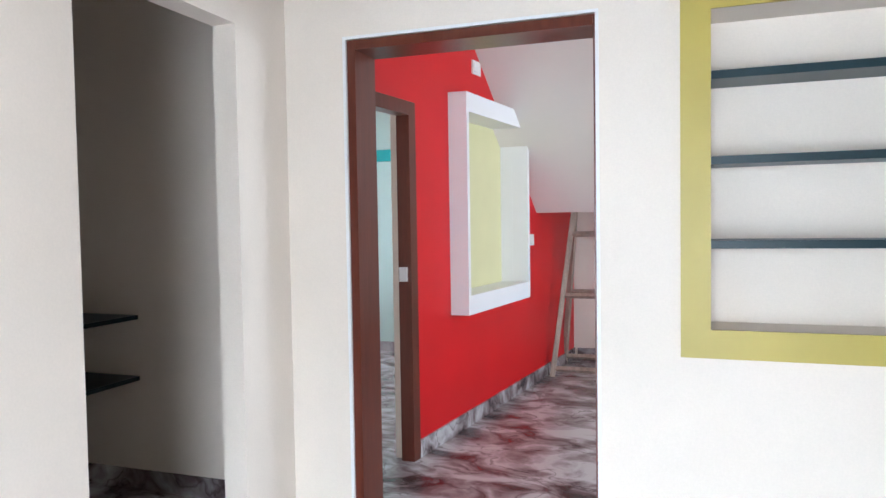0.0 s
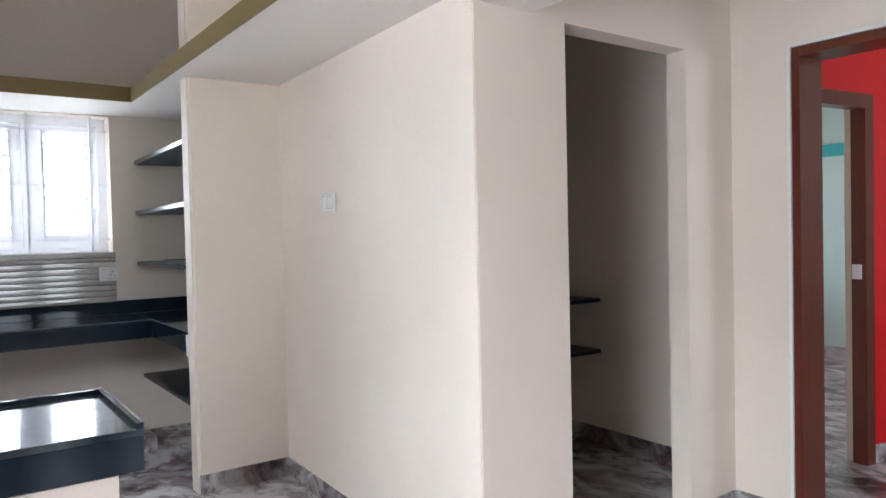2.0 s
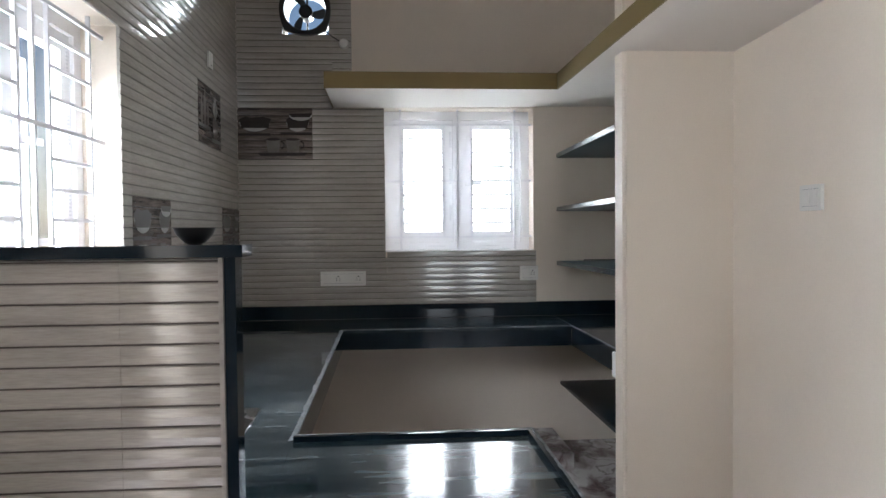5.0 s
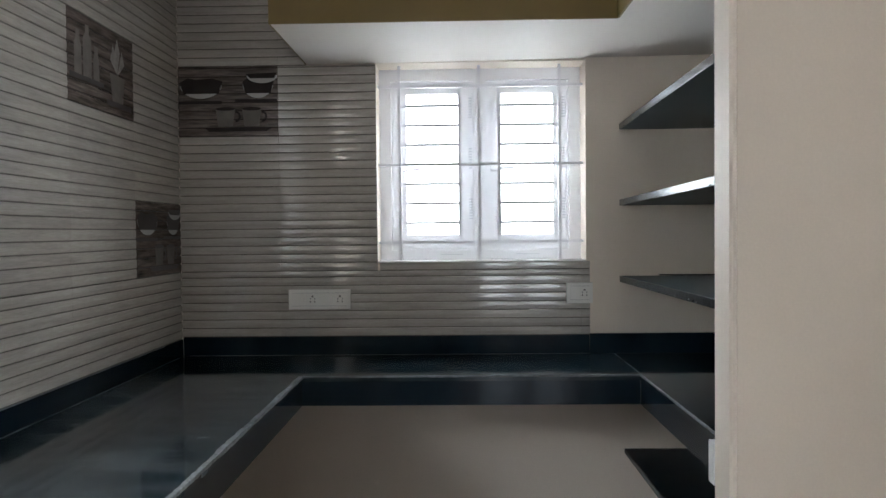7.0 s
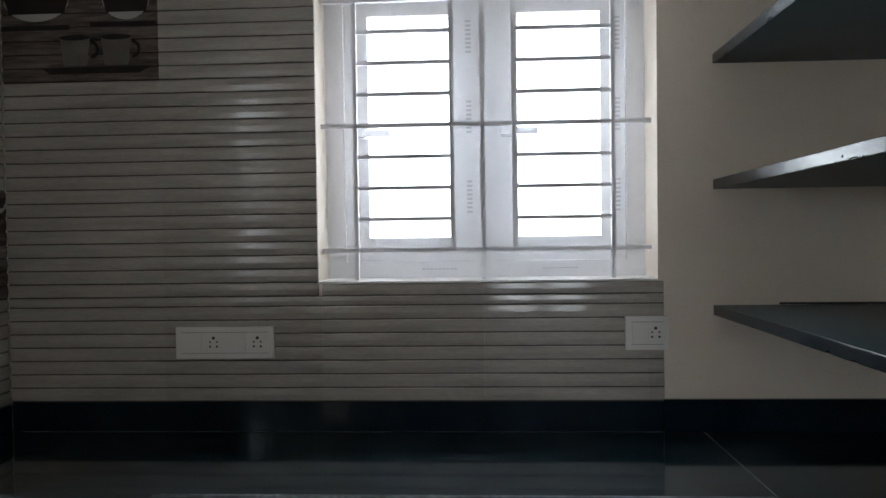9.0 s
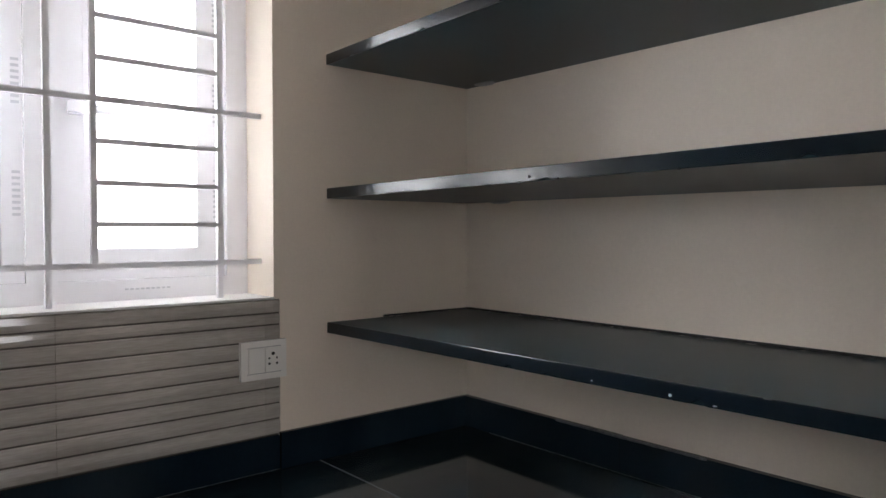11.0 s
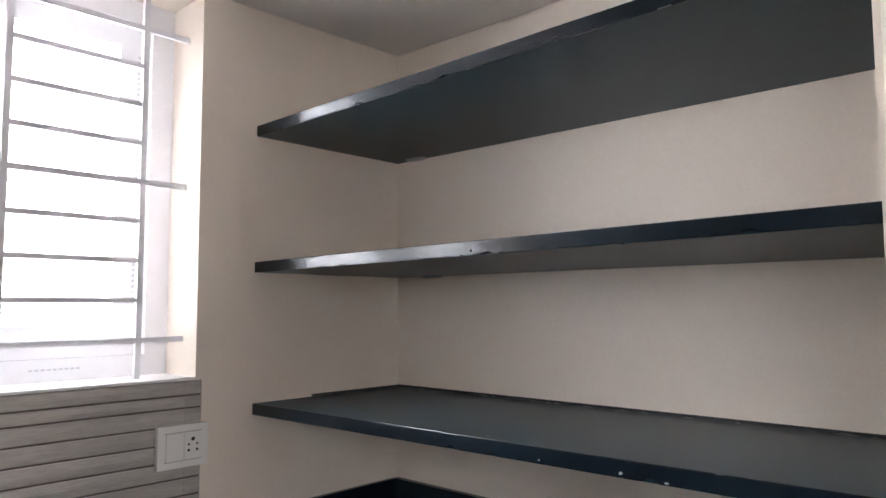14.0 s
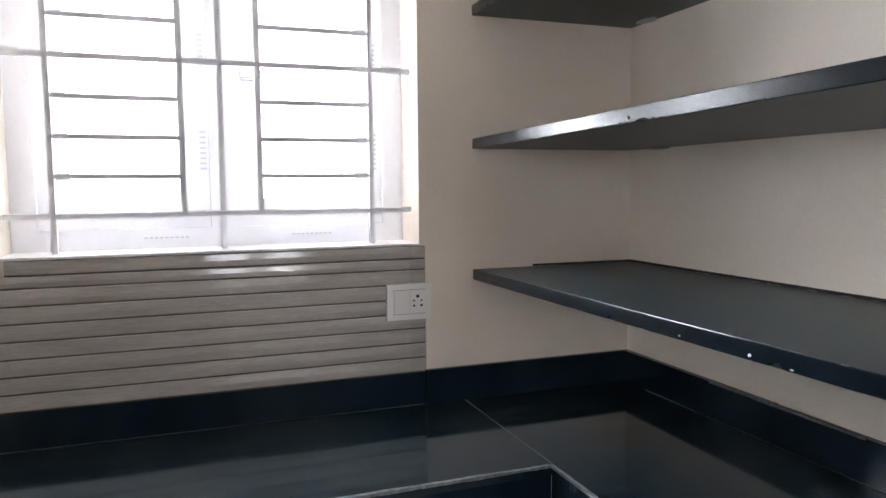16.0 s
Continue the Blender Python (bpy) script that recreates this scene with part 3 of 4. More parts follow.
for a, b, o, w in (((-5.02, -0.222, 0.82), (-5.02, 1.089, 0.82), (1, 0, 0), 0.013), ((-5.02, 1.089, 0.82), (-4.162, 1.089, 0.82), (0, -1, 0), 0.013),
                   ((-5.02, -0.222, 0.82), (-2.915, -0.222, 0.82), (0, 1, 0), 0.024),
                   ((-2.348, -0.25, 0.82), (-2.348, 0.41, 0.82), (1, 0, 0), 0.0035),
                   ((-2.915, -0.22, 0.8352), (-2.915, 0.43, 0.8352), (-1, 0, 0), 0.012), ((-2.915, 0.43, 0.8352), (-2.348, 0.43, 0.8352), (0, 1, 0), 0.013)):
    part("chipped_edge", wavy_strip(a, b, None, o, w), GRANITE_EDGE, top, "chalky chipped granite edge")
# raised nosing round the bar
for s in ((-2.915, -2.897, -0.2215, 0.43, 0.8202, 0.835), (-2.8965, -2.348, 0.412, 0.43, 0.8202, 0.835)):
    part("nosing", rounded(blocks(s), 0.003, 2, 1), [GRANITE, GRANITE_EDGE], top, "raised granite nosing with pale edges")
part("joint", blocks((XW + 0.02, -5.02, 1.0935, 1.0955, 0.8195, 0.8206)), GRANITE_EDGE, top)
# upstands
for s in ((XW, XW + 0.016, YS + 0.017, 0.984, 0.821, 0.905), (XP, XP + 0.012, 0.985, YB - 0.017, 0.821, 0.912), (XW + 0.017, -2.406, YS, YS + 0.016, 0.821, 0.897), (XP, -4.95, YB - 0.016, YB, 0.821, 0.911), (-4.949, -4.162, YB - 0.016, YB, 0.821, 0.9095)):
    part("upstand", blocks(s), GRANITE, top)
# pale filler along the foot of the upstands, and chips on the back one
for a, b, o, w in (((XW + 0.0165, -0.85, 0.8205), (XW + 0.0165, 0.98, 0.8205), (-1, 0, 0), 0.004), ((-5.40, YB - 0.0165, 0.8205), (-4.2, YB - 0.0165, 0.8205), (0, 1, 0), 0.004),
                   ((-5.45, YS + 0.0165, 0.8205), (-2.45, YS + 0.0165, 0.8205), (0, -1, 0), 0.004), ((-5.15, YB - 0.016, 0.911), (-4.72, YB - 0.016, 0.9098), (0, -1, 0), 0.010), ((-5.3, YS + 0.016, 0.8972), (-2.6, YS + 0.016, 0.8972), (0, 1, 0), 0.003)):
    part("filler", wavy_strip(a, b, None, o, w), GRANITE_EDGE, top, "pale filler line along the upstand")
part("end_patch", rounded(blocks((-4.19, -4.15, 1.062, 1.0975, 0.70, 0.812)), 0.004), WHITE, top, "white plaster patch at the worktop end")

# lower shelf under the pantry worktop
sh = part("low_shelf", rounded(blocks((XW + 0.13, -4.162, 1.114, YB - 0.001, 0.398, 0.418)), 0.002, 1, 1), [GRANITE, GRANITE_EDGE])
tagged(sh, "black granite shelf below the worktop", "shelf")
_bm = blocks((XW + 0.001, -4.98, -0.11, 1.09, 0.001, 0.085))
setting("plinth", rounded(_bm, 0.003), MARBLE, "low marble plinth under the worktop")

# ---- pantry shelves ----


def pantry_shelf(z, thick):
    """A granite shelf let into the wall; its polished front edge is chipped here and there."""
    xs = np.linspace(XW + 0.001, -4.14, 260)
    slab, front = bmesh.new(), bmesh.new()
    rows, fr = [], []
    for x in xs:
        k = (x - XW) / 1.37
        yf, u = 1.123 - 0.014 * k, 0.012 * k
        c = 0.006 * max(0, noise.noise((x * 23, z * 7, 0)) - 0.42)
        d = 0.018 * max(0, noise.noise((x * 31, z * 5, 4)) - 0.30)
        w = 0.0
        rows.append([slab.verts.new(p) for p in ((x, YB - 0.001, z), (x, yf + 0.003, z + u), (x, yf + 0.003, z + u - thick), (x, YB - 0.001, z - thick))])
        fr.append([front.verts.new(p) for p in ((x, yf + 0.0031, z + u + 0.0003), (x, yf + 0.0012 + c, z + u + 0.0003 - c * 0.3), (x, yf + w, z + u - 0.0012 - c), (x, yf + w, z + u - thick + 0.0012 + d), (x, yf + 0.0012 + d, z + u - thick - 0.0003 + d * 0.3), (x, yf + 0.0031, z + u - thick - 0.0003))])
    for r, s in zip(rows, rows[1:]):
        for i in range(4):
            slab.faces.new((r[i], r[(i + 1) % 4], s[(i + 1) % 4], s[i]))
    slab.faces.new(rows[0]), slab.faces.new(rows[-1][::-1])
    for n, (r, s) in enumerate(zip(fr, fr[1:])):
        for i in range(6):
            f = front.faces.new((r[i], r[(i + 1) % 6], s[(i + 1) % 6], s[i]))
            f.material_index = 1 if i in (1, 3) and noise.noise((r[0].co.x * 34, z * 6, i)) > 0.44 else 0
    front.faces.new(fr[0]), front.faces.new(fr[-1][::-1])
    ob = part("pantry_shelf", slab, SHELF)
    part("front_edge", front, [POLISHED, GRANITE_EDGE], ob, "polished black front edge with pale chips")
    return tagged(ob, "dark granite pantry shelf with chipped front edge", "shelf", "pantry shelves")


for z, th in ((1.860, 0.026), (1.517, 0.026), (1.171, 0.027)):
    pantry_shelf(z, th)
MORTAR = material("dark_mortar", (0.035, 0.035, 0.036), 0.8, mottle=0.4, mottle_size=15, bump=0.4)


def fleck(name, x, y, z, wide, high, mat, label):
    """A small uneven chip or splash that sits flat on a shelf's front edge."""
    bm = bmesh.new()
    bmesh.ops.create_icosphere(bm, subdivisions=2, radius=0.5)
    for v in bm.verts:
        k = 1 + 0.6 * noise.noise(v.co * 3 + Vector((x * 9, 0, z * 7)))
        v.co = Vector((x + v.co.x * wide * k, y + v.co.y * 0.0024, z + v.co.z * high * k))
    return part(name, bm, mat, SHELVES[round(z, 1)], label)


SHELVES = {}
for ob in [o for o in scene.objects if o.name.startswith("pantry_shelf")]:
    SHELVES[round(ob.data.vertices[1].co.z - 0.013, 1)] = ob
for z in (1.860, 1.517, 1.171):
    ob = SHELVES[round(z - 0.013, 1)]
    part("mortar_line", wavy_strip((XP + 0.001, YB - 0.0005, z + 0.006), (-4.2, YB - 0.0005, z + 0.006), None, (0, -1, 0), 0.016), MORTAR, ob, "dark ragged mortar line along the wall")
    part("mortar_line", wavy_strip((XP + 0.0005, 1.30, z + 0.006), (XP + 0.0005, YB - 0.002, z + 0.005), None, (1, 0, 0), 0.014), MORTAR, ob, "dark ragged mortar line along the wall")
for x, z, w, h in ((-4.828, 1.4965, 0.008, 0.006), (-4.803, 1.506, 0.006, 0.005), (-4.735, 1.499, 0.005, 0.004), (-4.50, 1.500, 0.007, 0.004)):
    fleck("chip", x, 1.1225 - 0.0102 * (x - XW), z, w, h, BLACKPL, "dark chipped pit")
for x, z, w, h in ((-4.512, 1.160, 0.006, 0.005), (-4.66, 1.158, 0.004, 0.002), (-4.44, 1.157, 0.006, 0.0025)):
    fleck("splash", x, 1.1225 - 0.0102 * (x - XW), z, w, h, WHITE, "white plaster splash")
for x, z in ((-5.42, 1.834), (-5.36, 1.491)):
    lump = bmesh.new()
    bmesh.ops.create_icosphere(lump, subdivisions=2, radius=0.018)
    for v in lump.verts:
        v.co *= 1 + 0.5 * noise.noise(v.co * 60)
        v.co.z = v.co.z * 0.35
        v.co.x *= 2.4
    bmesh.ops.translate(lump, verts=lump.verts, vec=(x, YB - 0.02, z))
    tagged(part("mortar_lump", lump, GREYPL), "dark mortar lump under a granite shelf", "mortar")

# ---- windows ----


def window(name, y0, y1, z0, z1, m, label, opened=0.0):
    """White plastic window in an opening with two sashes; local x across, y into the room, from the outer face."""
    ob = thing(name, (0, 0, 0), label, "window")
    ob["kind"] = "structure"
    w, h = y1 - y0, z1 - z0
    f = 0.055
    part("window_frame", rounded(blocks((0, w, 0.03, 0.085, 0, f)), 0.003), UPVC, ob)
    part("window_frame", rounded(blocks((0, w, 0.03, 0.085, h - f, h)), 0.003), UPVC, ob)
    part("window_frame", rounded(blocks((0, f, 0.03, 0.085, f, h - f)), 0.003), UPVC, ob)
    part("window_frame", rounded(blocks((w - f, w, 0.03, 0.085, f, h - f)), 0.003), UPVC, ob)
    part("mullion", rounded(blocks((w / 2 - 0.03, w / 2 + 0.03, 0.03, 0.085, f, h - f)), 0.003), UPVC, ob)
    for x0, x1 in ((f, w / 2 - 0.03), (w / 2 + 0.03, w - f)):
        g = 0.06
        bm = blocks((x0, x1, 0.02, 0.07, f, f + g), (x0, x1, 0.02, 0.07, h - f - g, h - f), (x0, x0 + g, 0.02, 0.07, f + g, h - f - g), (x1 - g, x1, 0.02, 0.07, f + g, h - f - g))
        sash = part("sash", bm, UPVC, ob)
        gl = part("pane", blocks((x0 + g, x1 - g, 0.042, 0.047, f + g, h - f - g)), GLASS, sash)
        gl.visible_shadow = False
        bm = rounded(blocks((x0 + g, x0 + g + 0.012, 0.060, 0.072, f + g, h - f - g), (x1 - g - 0.012, x1 - g, 0.060, 0.072, f + g, h - f - g), (x0 + g + 0.012, x1 - g - 0.012, 0.060, 0.072, f + g, f + g + 0.012)), 0.001)
        part("bead", bm, UPVC, sash)
    for x0 in (w / 2 - 0.16, w - 0.195):
        hd = rounded(blocks((x0, x0 + 0.11, 0.090, 0.106, h * 0.472, h * 0.472 + 0.02)), 0.004)
        block(hd, x0 + 0.075, x0 + 0.105, 0.0702, 0.0905, h * 0.469, h * 0.469 + 0.028)
        part("window_handle", hd, UPVC, ob)
    # film print on the frame: rows of small bars
    bm = bmesh.new()
    for xx in (w / 2 + 0.036, f + 0.014):
        for c in range(3):
            base = 0.2 + c * 0.24
            for i in range(8):
                block(bm, xx, xx + 0.016, 0.0705, 0.0715, base + i * 0.013, base + i * 0.013 + 0.006)
    for x0 in (0.20, 0.56):
        for i in range(9):
            block(bm, x0 + i * 0.012, x0 + i * 0.012 + 0.008, 0.0853, 0.0863, 0.030, 0.034)
    part("film_print", bm, FILM, ob, "faint grey lettering on protective film")
    ob.matrix_world = m
    return ob


# local x -> world -y for the west window (room lies towards +x)
window("window_1", 0.022, 0.972, 1.24, 2.15, Matrix.Translation((-5.745, 0.972, 1.24)) @ pose(0, 0, 0, 0, 0, -90), "white plastic kitchen window with two bright panes")
window("window_2", 0, 0.98, 1.24, 2.10, Matrix.Translation((-3.56, -1.1, 1.24)), "white plastic window in the tiled wall")
setting("window_sill", blocks((-5.66, XW + 0.016, 0.0225, 0.9715, 1.2405, 1.246)), WHITE, "white window sill in the deep reveal")


def grille(w, h, m, label):
    """Painted iron window grille: three long bars, three uprights, two ladders of short bars."""
    ob = thing("window_grille", (0, 0, 0), label, "window grille")
    u = [0.108, 0.389, 0.479, 0.568, 0.848]
    zs = [0.092 + i * 0.0902 for i in range(9)]
    k = w / 0.95
    u = [a * k for a in u]
    r = 0.0062
    for a in (u[0], u[2], u[4]):
        part("upright", rounded(blocks((a - r, a + r, -r, r, 0.004, h - 0.002)), 0.0015, 1), IRON, ob)
    for a in (u[1], u[3]):
        part("upright", rounded(blocks((a - r, a + r, -r, r, zs[0], zs[8])), 0.0015, 1), IRON, ob)
    for i, z in enumerate(zs):
        if i % 4 == 0:
            part("long_bar", rounded(blocks((0.002, w - 0.002, -r * 0.8 + 0.002, r * 0.8 + 0.002, z - r, z + r)), 0.0015, 1), IRON, ob)
        else:
            for a, b in ((u[0], u[1]), (u[3], u[4])):
                part("rung", rounded(blocks((a, b, -r * 0.8, r * 0.8, z - r * 0.9, z + r * 0.9)), 0.0015, 1), IRON, ob)
    ob.matrix_world = m
    return ob


grille(0.95, 0.91, Matrix.Translation((-5.582, 0.972, 1.24)) @ pose(0, 0, 0, 0, 0, -90), "white painted iron grille in the kitchen window")
grille(0.98, 0.86, Matrix.Translation((-3.56, -0.945, 1.24)), "white painted iron grille in the side window")

# ---- exhaust fan ----
fan = thing("exhaust_fan", (-5.5, -0.458, 2.748), "black round exhaust fan set in the tiled wall", "exhaust fan")


def ring(r0, r1, d0, d1, squarish=0.0, n=40):
    """A ring with local axis x."""
    bm = bmesh.new()
    rows = []
    for i in range(n):
        a = 2 * math.pi * i / n
        s = 1 + squarish * (1 / max(abs(math.cos(a)), abs(math.sin(a))) - 1)
        c, t = math.cos(a), math.sin(a)
        rows.append([bm.verts.new(p) for p in ((d0, c * r0, t * r0), (d1, c * r0, t * r0), (d1, c * r1 * s, t * r1 * s), (d0, c * r1 * s, t * r1 * s))])
    for r, s in zip(rows, rows[1:] + rows[:1]):
        for i in range(4):
            bm.faces.new((r[i], r[(i + 1) % 4], s[(i + 1) % 4], s[i]))
    return bm


_c = Vector((-5.515, -0.458, 2.748))


def fan_part(name, bm, mat, smooth=True):
    bmesh.ops.translate(bm, verts=bm.verts, vec=_c)
    return part(name, bm, mat, fan, "", smooth)


fan_part("housing", ring(0.128, 0.158, 0.0, 0.03, 0.35), BLACKPL)
fan_part("sleeve", ring(0.128, 0.138, -0.20, 0.0), BLACKPL)
_bm = bmesh.new()
rod(_bm, (-0.12, 0, 0), (-0.01, 0, 0), 0.042, 24)
fan_part("motor", _bm, BLACKPL)
for i in range(3):
    a = math.radians(100) + i * 2 * math.pi / 3
    bm = bmesh.new()
    pts = []
    for rr, wd in ((0.03, 0.020), (0.055, 0.030), (0.085, 0.042), (0.108, 0.046), (0.122, 0.036)):
        for side in (-1, 1):
            ang = a + side * wd / rr * 0.62 + rr * 3
            pts.append(bm.verts.new((-0.05 + side * 0.012, rr * math.cos(ang), rr * math.sin(ang))))
    for j in range(4):
        bm.faces.new((pts[2 * j], pts[2 * j + 1], pts[2 * j + 3], pts[2 * j + 2]))
    bmesh.ops.solidify(bm, geom=bm.faces, thickness=0.003)
    fan_part("blade", bm, BLACKPL)
_bm = bmesh.new()
rod(_bm, (-0.115, 0, -0.132), (-0.115, 0, 0.132), 0.007)
fan_part("strut", _bm, BLACKPL)
plug = thing("fan_socket", (-5.515, -0.223, 2.545), "round white ceiling rose with fan cable", "socket")
_bm = bmesh.new()
rod(_bm, (-5.5145, -0.223, 2.545), (-5.492, -0.223, 2.545), 0.034, 24, 0.027)
part("rose", _bm, PLASTIC, plug, smooth=True)
_bm = bmesh.new()
_pts = [(-5.500, -0.225, 2.545), (-5.498, -0.25, 2.56), (-5.505, -0.29, 2.585), (-5.508, -0.33, 2.62)]
for a, b in zip(_pts, _pts[1:]):
    rod(_bm, a, b, 0.004, 6)
part("cable", _bm, BLACKPL, plug)

# ---- sink ----
sink = thing("kitchen_sink", (-2.96, -0.58, 0.62), "stainless steel sink sunk in the black worktop", "sink")
_bm = bmesh.new()


def sink_ring(inset, z, r, n=6):
    pts = []
    x0, x1, y0, y1 = SX0 - 0.03 + inset, SX1 + 0.03 - inset, SY0 - 0.03 + inset, SY1 + 0.03 - inset
    for cx, cy, a0 in ((x1 - r, y1 - r, 0), (x0 + r, y1 - r, 90), (x0 + r, y0 + r, 180), (x1 - r, y0 + r, 270)):
        for i in range(n + 1):
            a = radians(a0 + 90 * i / n)
            pts.append(_bm.verts.new((cx + r * math.cos(a), cy + r * math.sin(a), z)))
    return pts


_rings = [sink_ring(0.0, 0.8205, 0.02), sink_ring(0.0, 0.8235, 0.02), sink_ring(0.032, 0.824, 0.05), sink_ring(0.038, 0.80, 0.05), sink_ring(0.045, 0.65, 0.05), sink_ring(0.075, 0.63, 0.04)]
for r, s in zip(_rings, _rings[1:]):
    for i in range(len(r)):
        _bm.faces.new((r[i], r[(i + 1) % len(r)], s[(i + 1) % len(s)], s[i]))
_bm.faces.new(_rings[-1])
part("sink_bowl", _bm, STEEL, sink, smooth=True)

# ---- washbasin on the dining side, against the side wall ----
basin = thing("washbasin", (-2.1, -0.86, 0.66), "white ceramic wall-hung washbasin beside tiled half wall", "washbasin")


BX0, BX1, BYF, BZ = -2.338, -1.90, -0.555, 0.905


def basin_ring(bm, s, z, y_front, inset=0.0, n=8, r=0.07):
    x0, x1, y0, y1 = BX0 + s + inset, BX1 - s - inset, YT + 0.013 + inset, y_front - inset
    pts = []
    for cx, cy, a0, q in ((x1 - r, y1 - r, 0, r), (x0 + r, y1 - r, 90, r), (x0 + 0.01, y0 + 0.01, 180, 0.01), (x1 - 0.01, y0 + 0.01, 270, 0.01)):
        for i in range(n + 1):
            a = radians(a0 + 90 * i / n)
            pts.append(bm.verts.new((cx + q * math.cos(a), cy + q * math.sin(a), z)))
    return pts


_bm = bmesh.new()
_rs = [basin_ring(_bm, 0.13, BZ - 0.25, BYF - 0.17, r=0.04), basin_ring(_bm, 0.07, BZ - 0.225, BYF - 0.095), basin_ring(_bm, 0.035, BZ - 0.18, BYF - 0.045), basin_ring(_bm, 0.014, BZ - 0.12, BYF - 0.018),
       basin_ring(_bm, 0.004, BZ - 0.06, BYF - 0.005), basin_ring(_bm, 0.0, BZ - 0.008, BYF), basin_ring(_bm, 0.006, BZ, BYF - 0.006)]


def bowl_ring(s, z, y0, y1, r=0.07, n=8):
    x0, x1 = BX0 + s, BX1 - s
    pts = []
    for cx, cy, a0 in ((x1 - r, y1 - r, 0), (x0 + r, y1 - r, 90), (x0 + r, y0 + r, 180), (x1 - r, y0 + r, 270)):
        for i in range(n + 1):
            a = radians(a0 + 90 * i / n)
            pts.append(_bm.verts.new((cx + r * math.cos(a), cy + r * math.sin(a), z)))
    return pts


_rs += [bowl_ring(0.016, BZ - 0.001, -0.80, BYF - 0.016), bowl_ring(0.024, BZ - 0.012, -0.792, BYF - 0.024), bowl_ring(0.05, BZ - 0.08, -0.775, BYF - 0.055), bowl_ring(0.10, BZ - 0.12, -0.74, BYF - 0.10, 0.04)]
for r, s in zip(_rs, _rs[1:]):
    for i in range(len(r)):
        _bm.faces.new((r[i], r[(i + 1) % len(r)], s[(i + 1) % len(s)], s[i]))
_bm.faces.new(_rs[0][::-1]), _bm.faces.new(_rs[-1])
part("bowl", _bm, CERAMIC, basin, smooth=True)
_bm = bmesh.new()
rod(_bm, (-2.119, -0.70, BZ - 0.1198), (-2.119, -0.70, BZ - 0.115), 0.026, 20)
part("waste", _bm, CHROME, basin, "chrome waste ring", smooth=True)
TX, TY = -2.15, -0.855
tap = thing("basin_tap", (TX, TY, BZ), "chrome pillar tap on the white washbasin", "tap")
_bm = bmesh.new()
rod(_bm, (TX, TY, BZ + 0.0003), (TX, TY, BZ + 0.007), 0.026, 20)
part("base_ring", _bm, BLACKPL, tap, "black rubber base ring")
_bm = bmesh.new()
rod(_bm, (TX, TY, BZ + 0.007), (TX, TY, BZ + 0.105), 0.017, 20, 0.015)
part("body", _bm, CHROME, tap, smooth=True)
_bm = bmesh.new()
rod(_bm, (TX, TY + 0.01, BZ + 0.055), (TX, TY + 0.125, BZ + 0.062), 0.009, 14)
rod(_bm, (TX, TY + 0.125, BZ + 0.070), (TX, TY + 0.125, BZ + 0.040), 0.010, 14)
part("spout", _bm, CHROME, tap, smooth=True)
_bm = rounded(blocks((TX - 0.007, TX + 0.007, TY - 0.01, TY + 0.075, BZ + 0.112, BZ + 0.119)), 0.002)
rod(_bm, (TX, TY, BZ + 0.105), (TX, TY, BZ + 0.118), 0.016, 16)
part("lever", _bm, CHROME, tap, smooth=True)

# small dark bowl and a pale pebble left on the cap
_bm = bmesh.new()
_rs = []
for r, z in ((0.012, 0.0), (0.018, 0.002), (0.034, 0.018), (0.040, 0.032), (0.037, 0.032), (0.030, 0.018), (0.012, 0.006)):
    _rs.append([_bm.verts.new((-2.395 + r * math.cos(a * math.pi / 10), -0.335 + r * math.sin(a * math.pi / 10), 1.3605 + z)) for a in range(20)])
for r, s in zip(_rs, _rs[1:]):
    for i in range(20):
        _bm.faces.new((r[i], r[(i + 1) % 20], s[(i + 1) % 20], s[i]))
_bm.faces.new(_rs[0][::-1]), _bm.faces.new(_rs[-1])
tagged(part("bowl", _bm, BLACKPL, None, "", True), "small dark bowl on the granite cap", "bowl")

# ---- trestle ladder in the stair hall ----
lad = thing("ladder", (-1.5, 6.6, 0), "raw wooden trestle ladder leaning open on the marble floor", "ladder")
for sy in (0, 0.62):
    for x0, x1 in ((-1.78, -1.63), (-1.17, -1.32)):
        _bm = bmesh.new()
        rod(_bm, (x0, 6.45 + sy, 0.0), (x1, 6.73 + sy * 0.1, 1.42), 0.03, 4)
        part("leg", _bm, WOOD, lad)
    for z in (0.07, 0.69, 1.22):
        k = z / 1.42
        _bm = bmesh.new()
        rod(_bm, (-1.78 + 0.15 * k, 6.45 + sy + (0.28 - 0.9 * sy) * k, z), (-1.17 - 0.15 * k, 6.45 + sy + (0.28 - 0.9 * sy) * k, z), 0.024, 4)
        part("rung", _bm, WOOD, lad)

# ---- ribbed wall tiles: each a piece of its own ----
PITCH = 0.3105 / 8
_meshes = {}


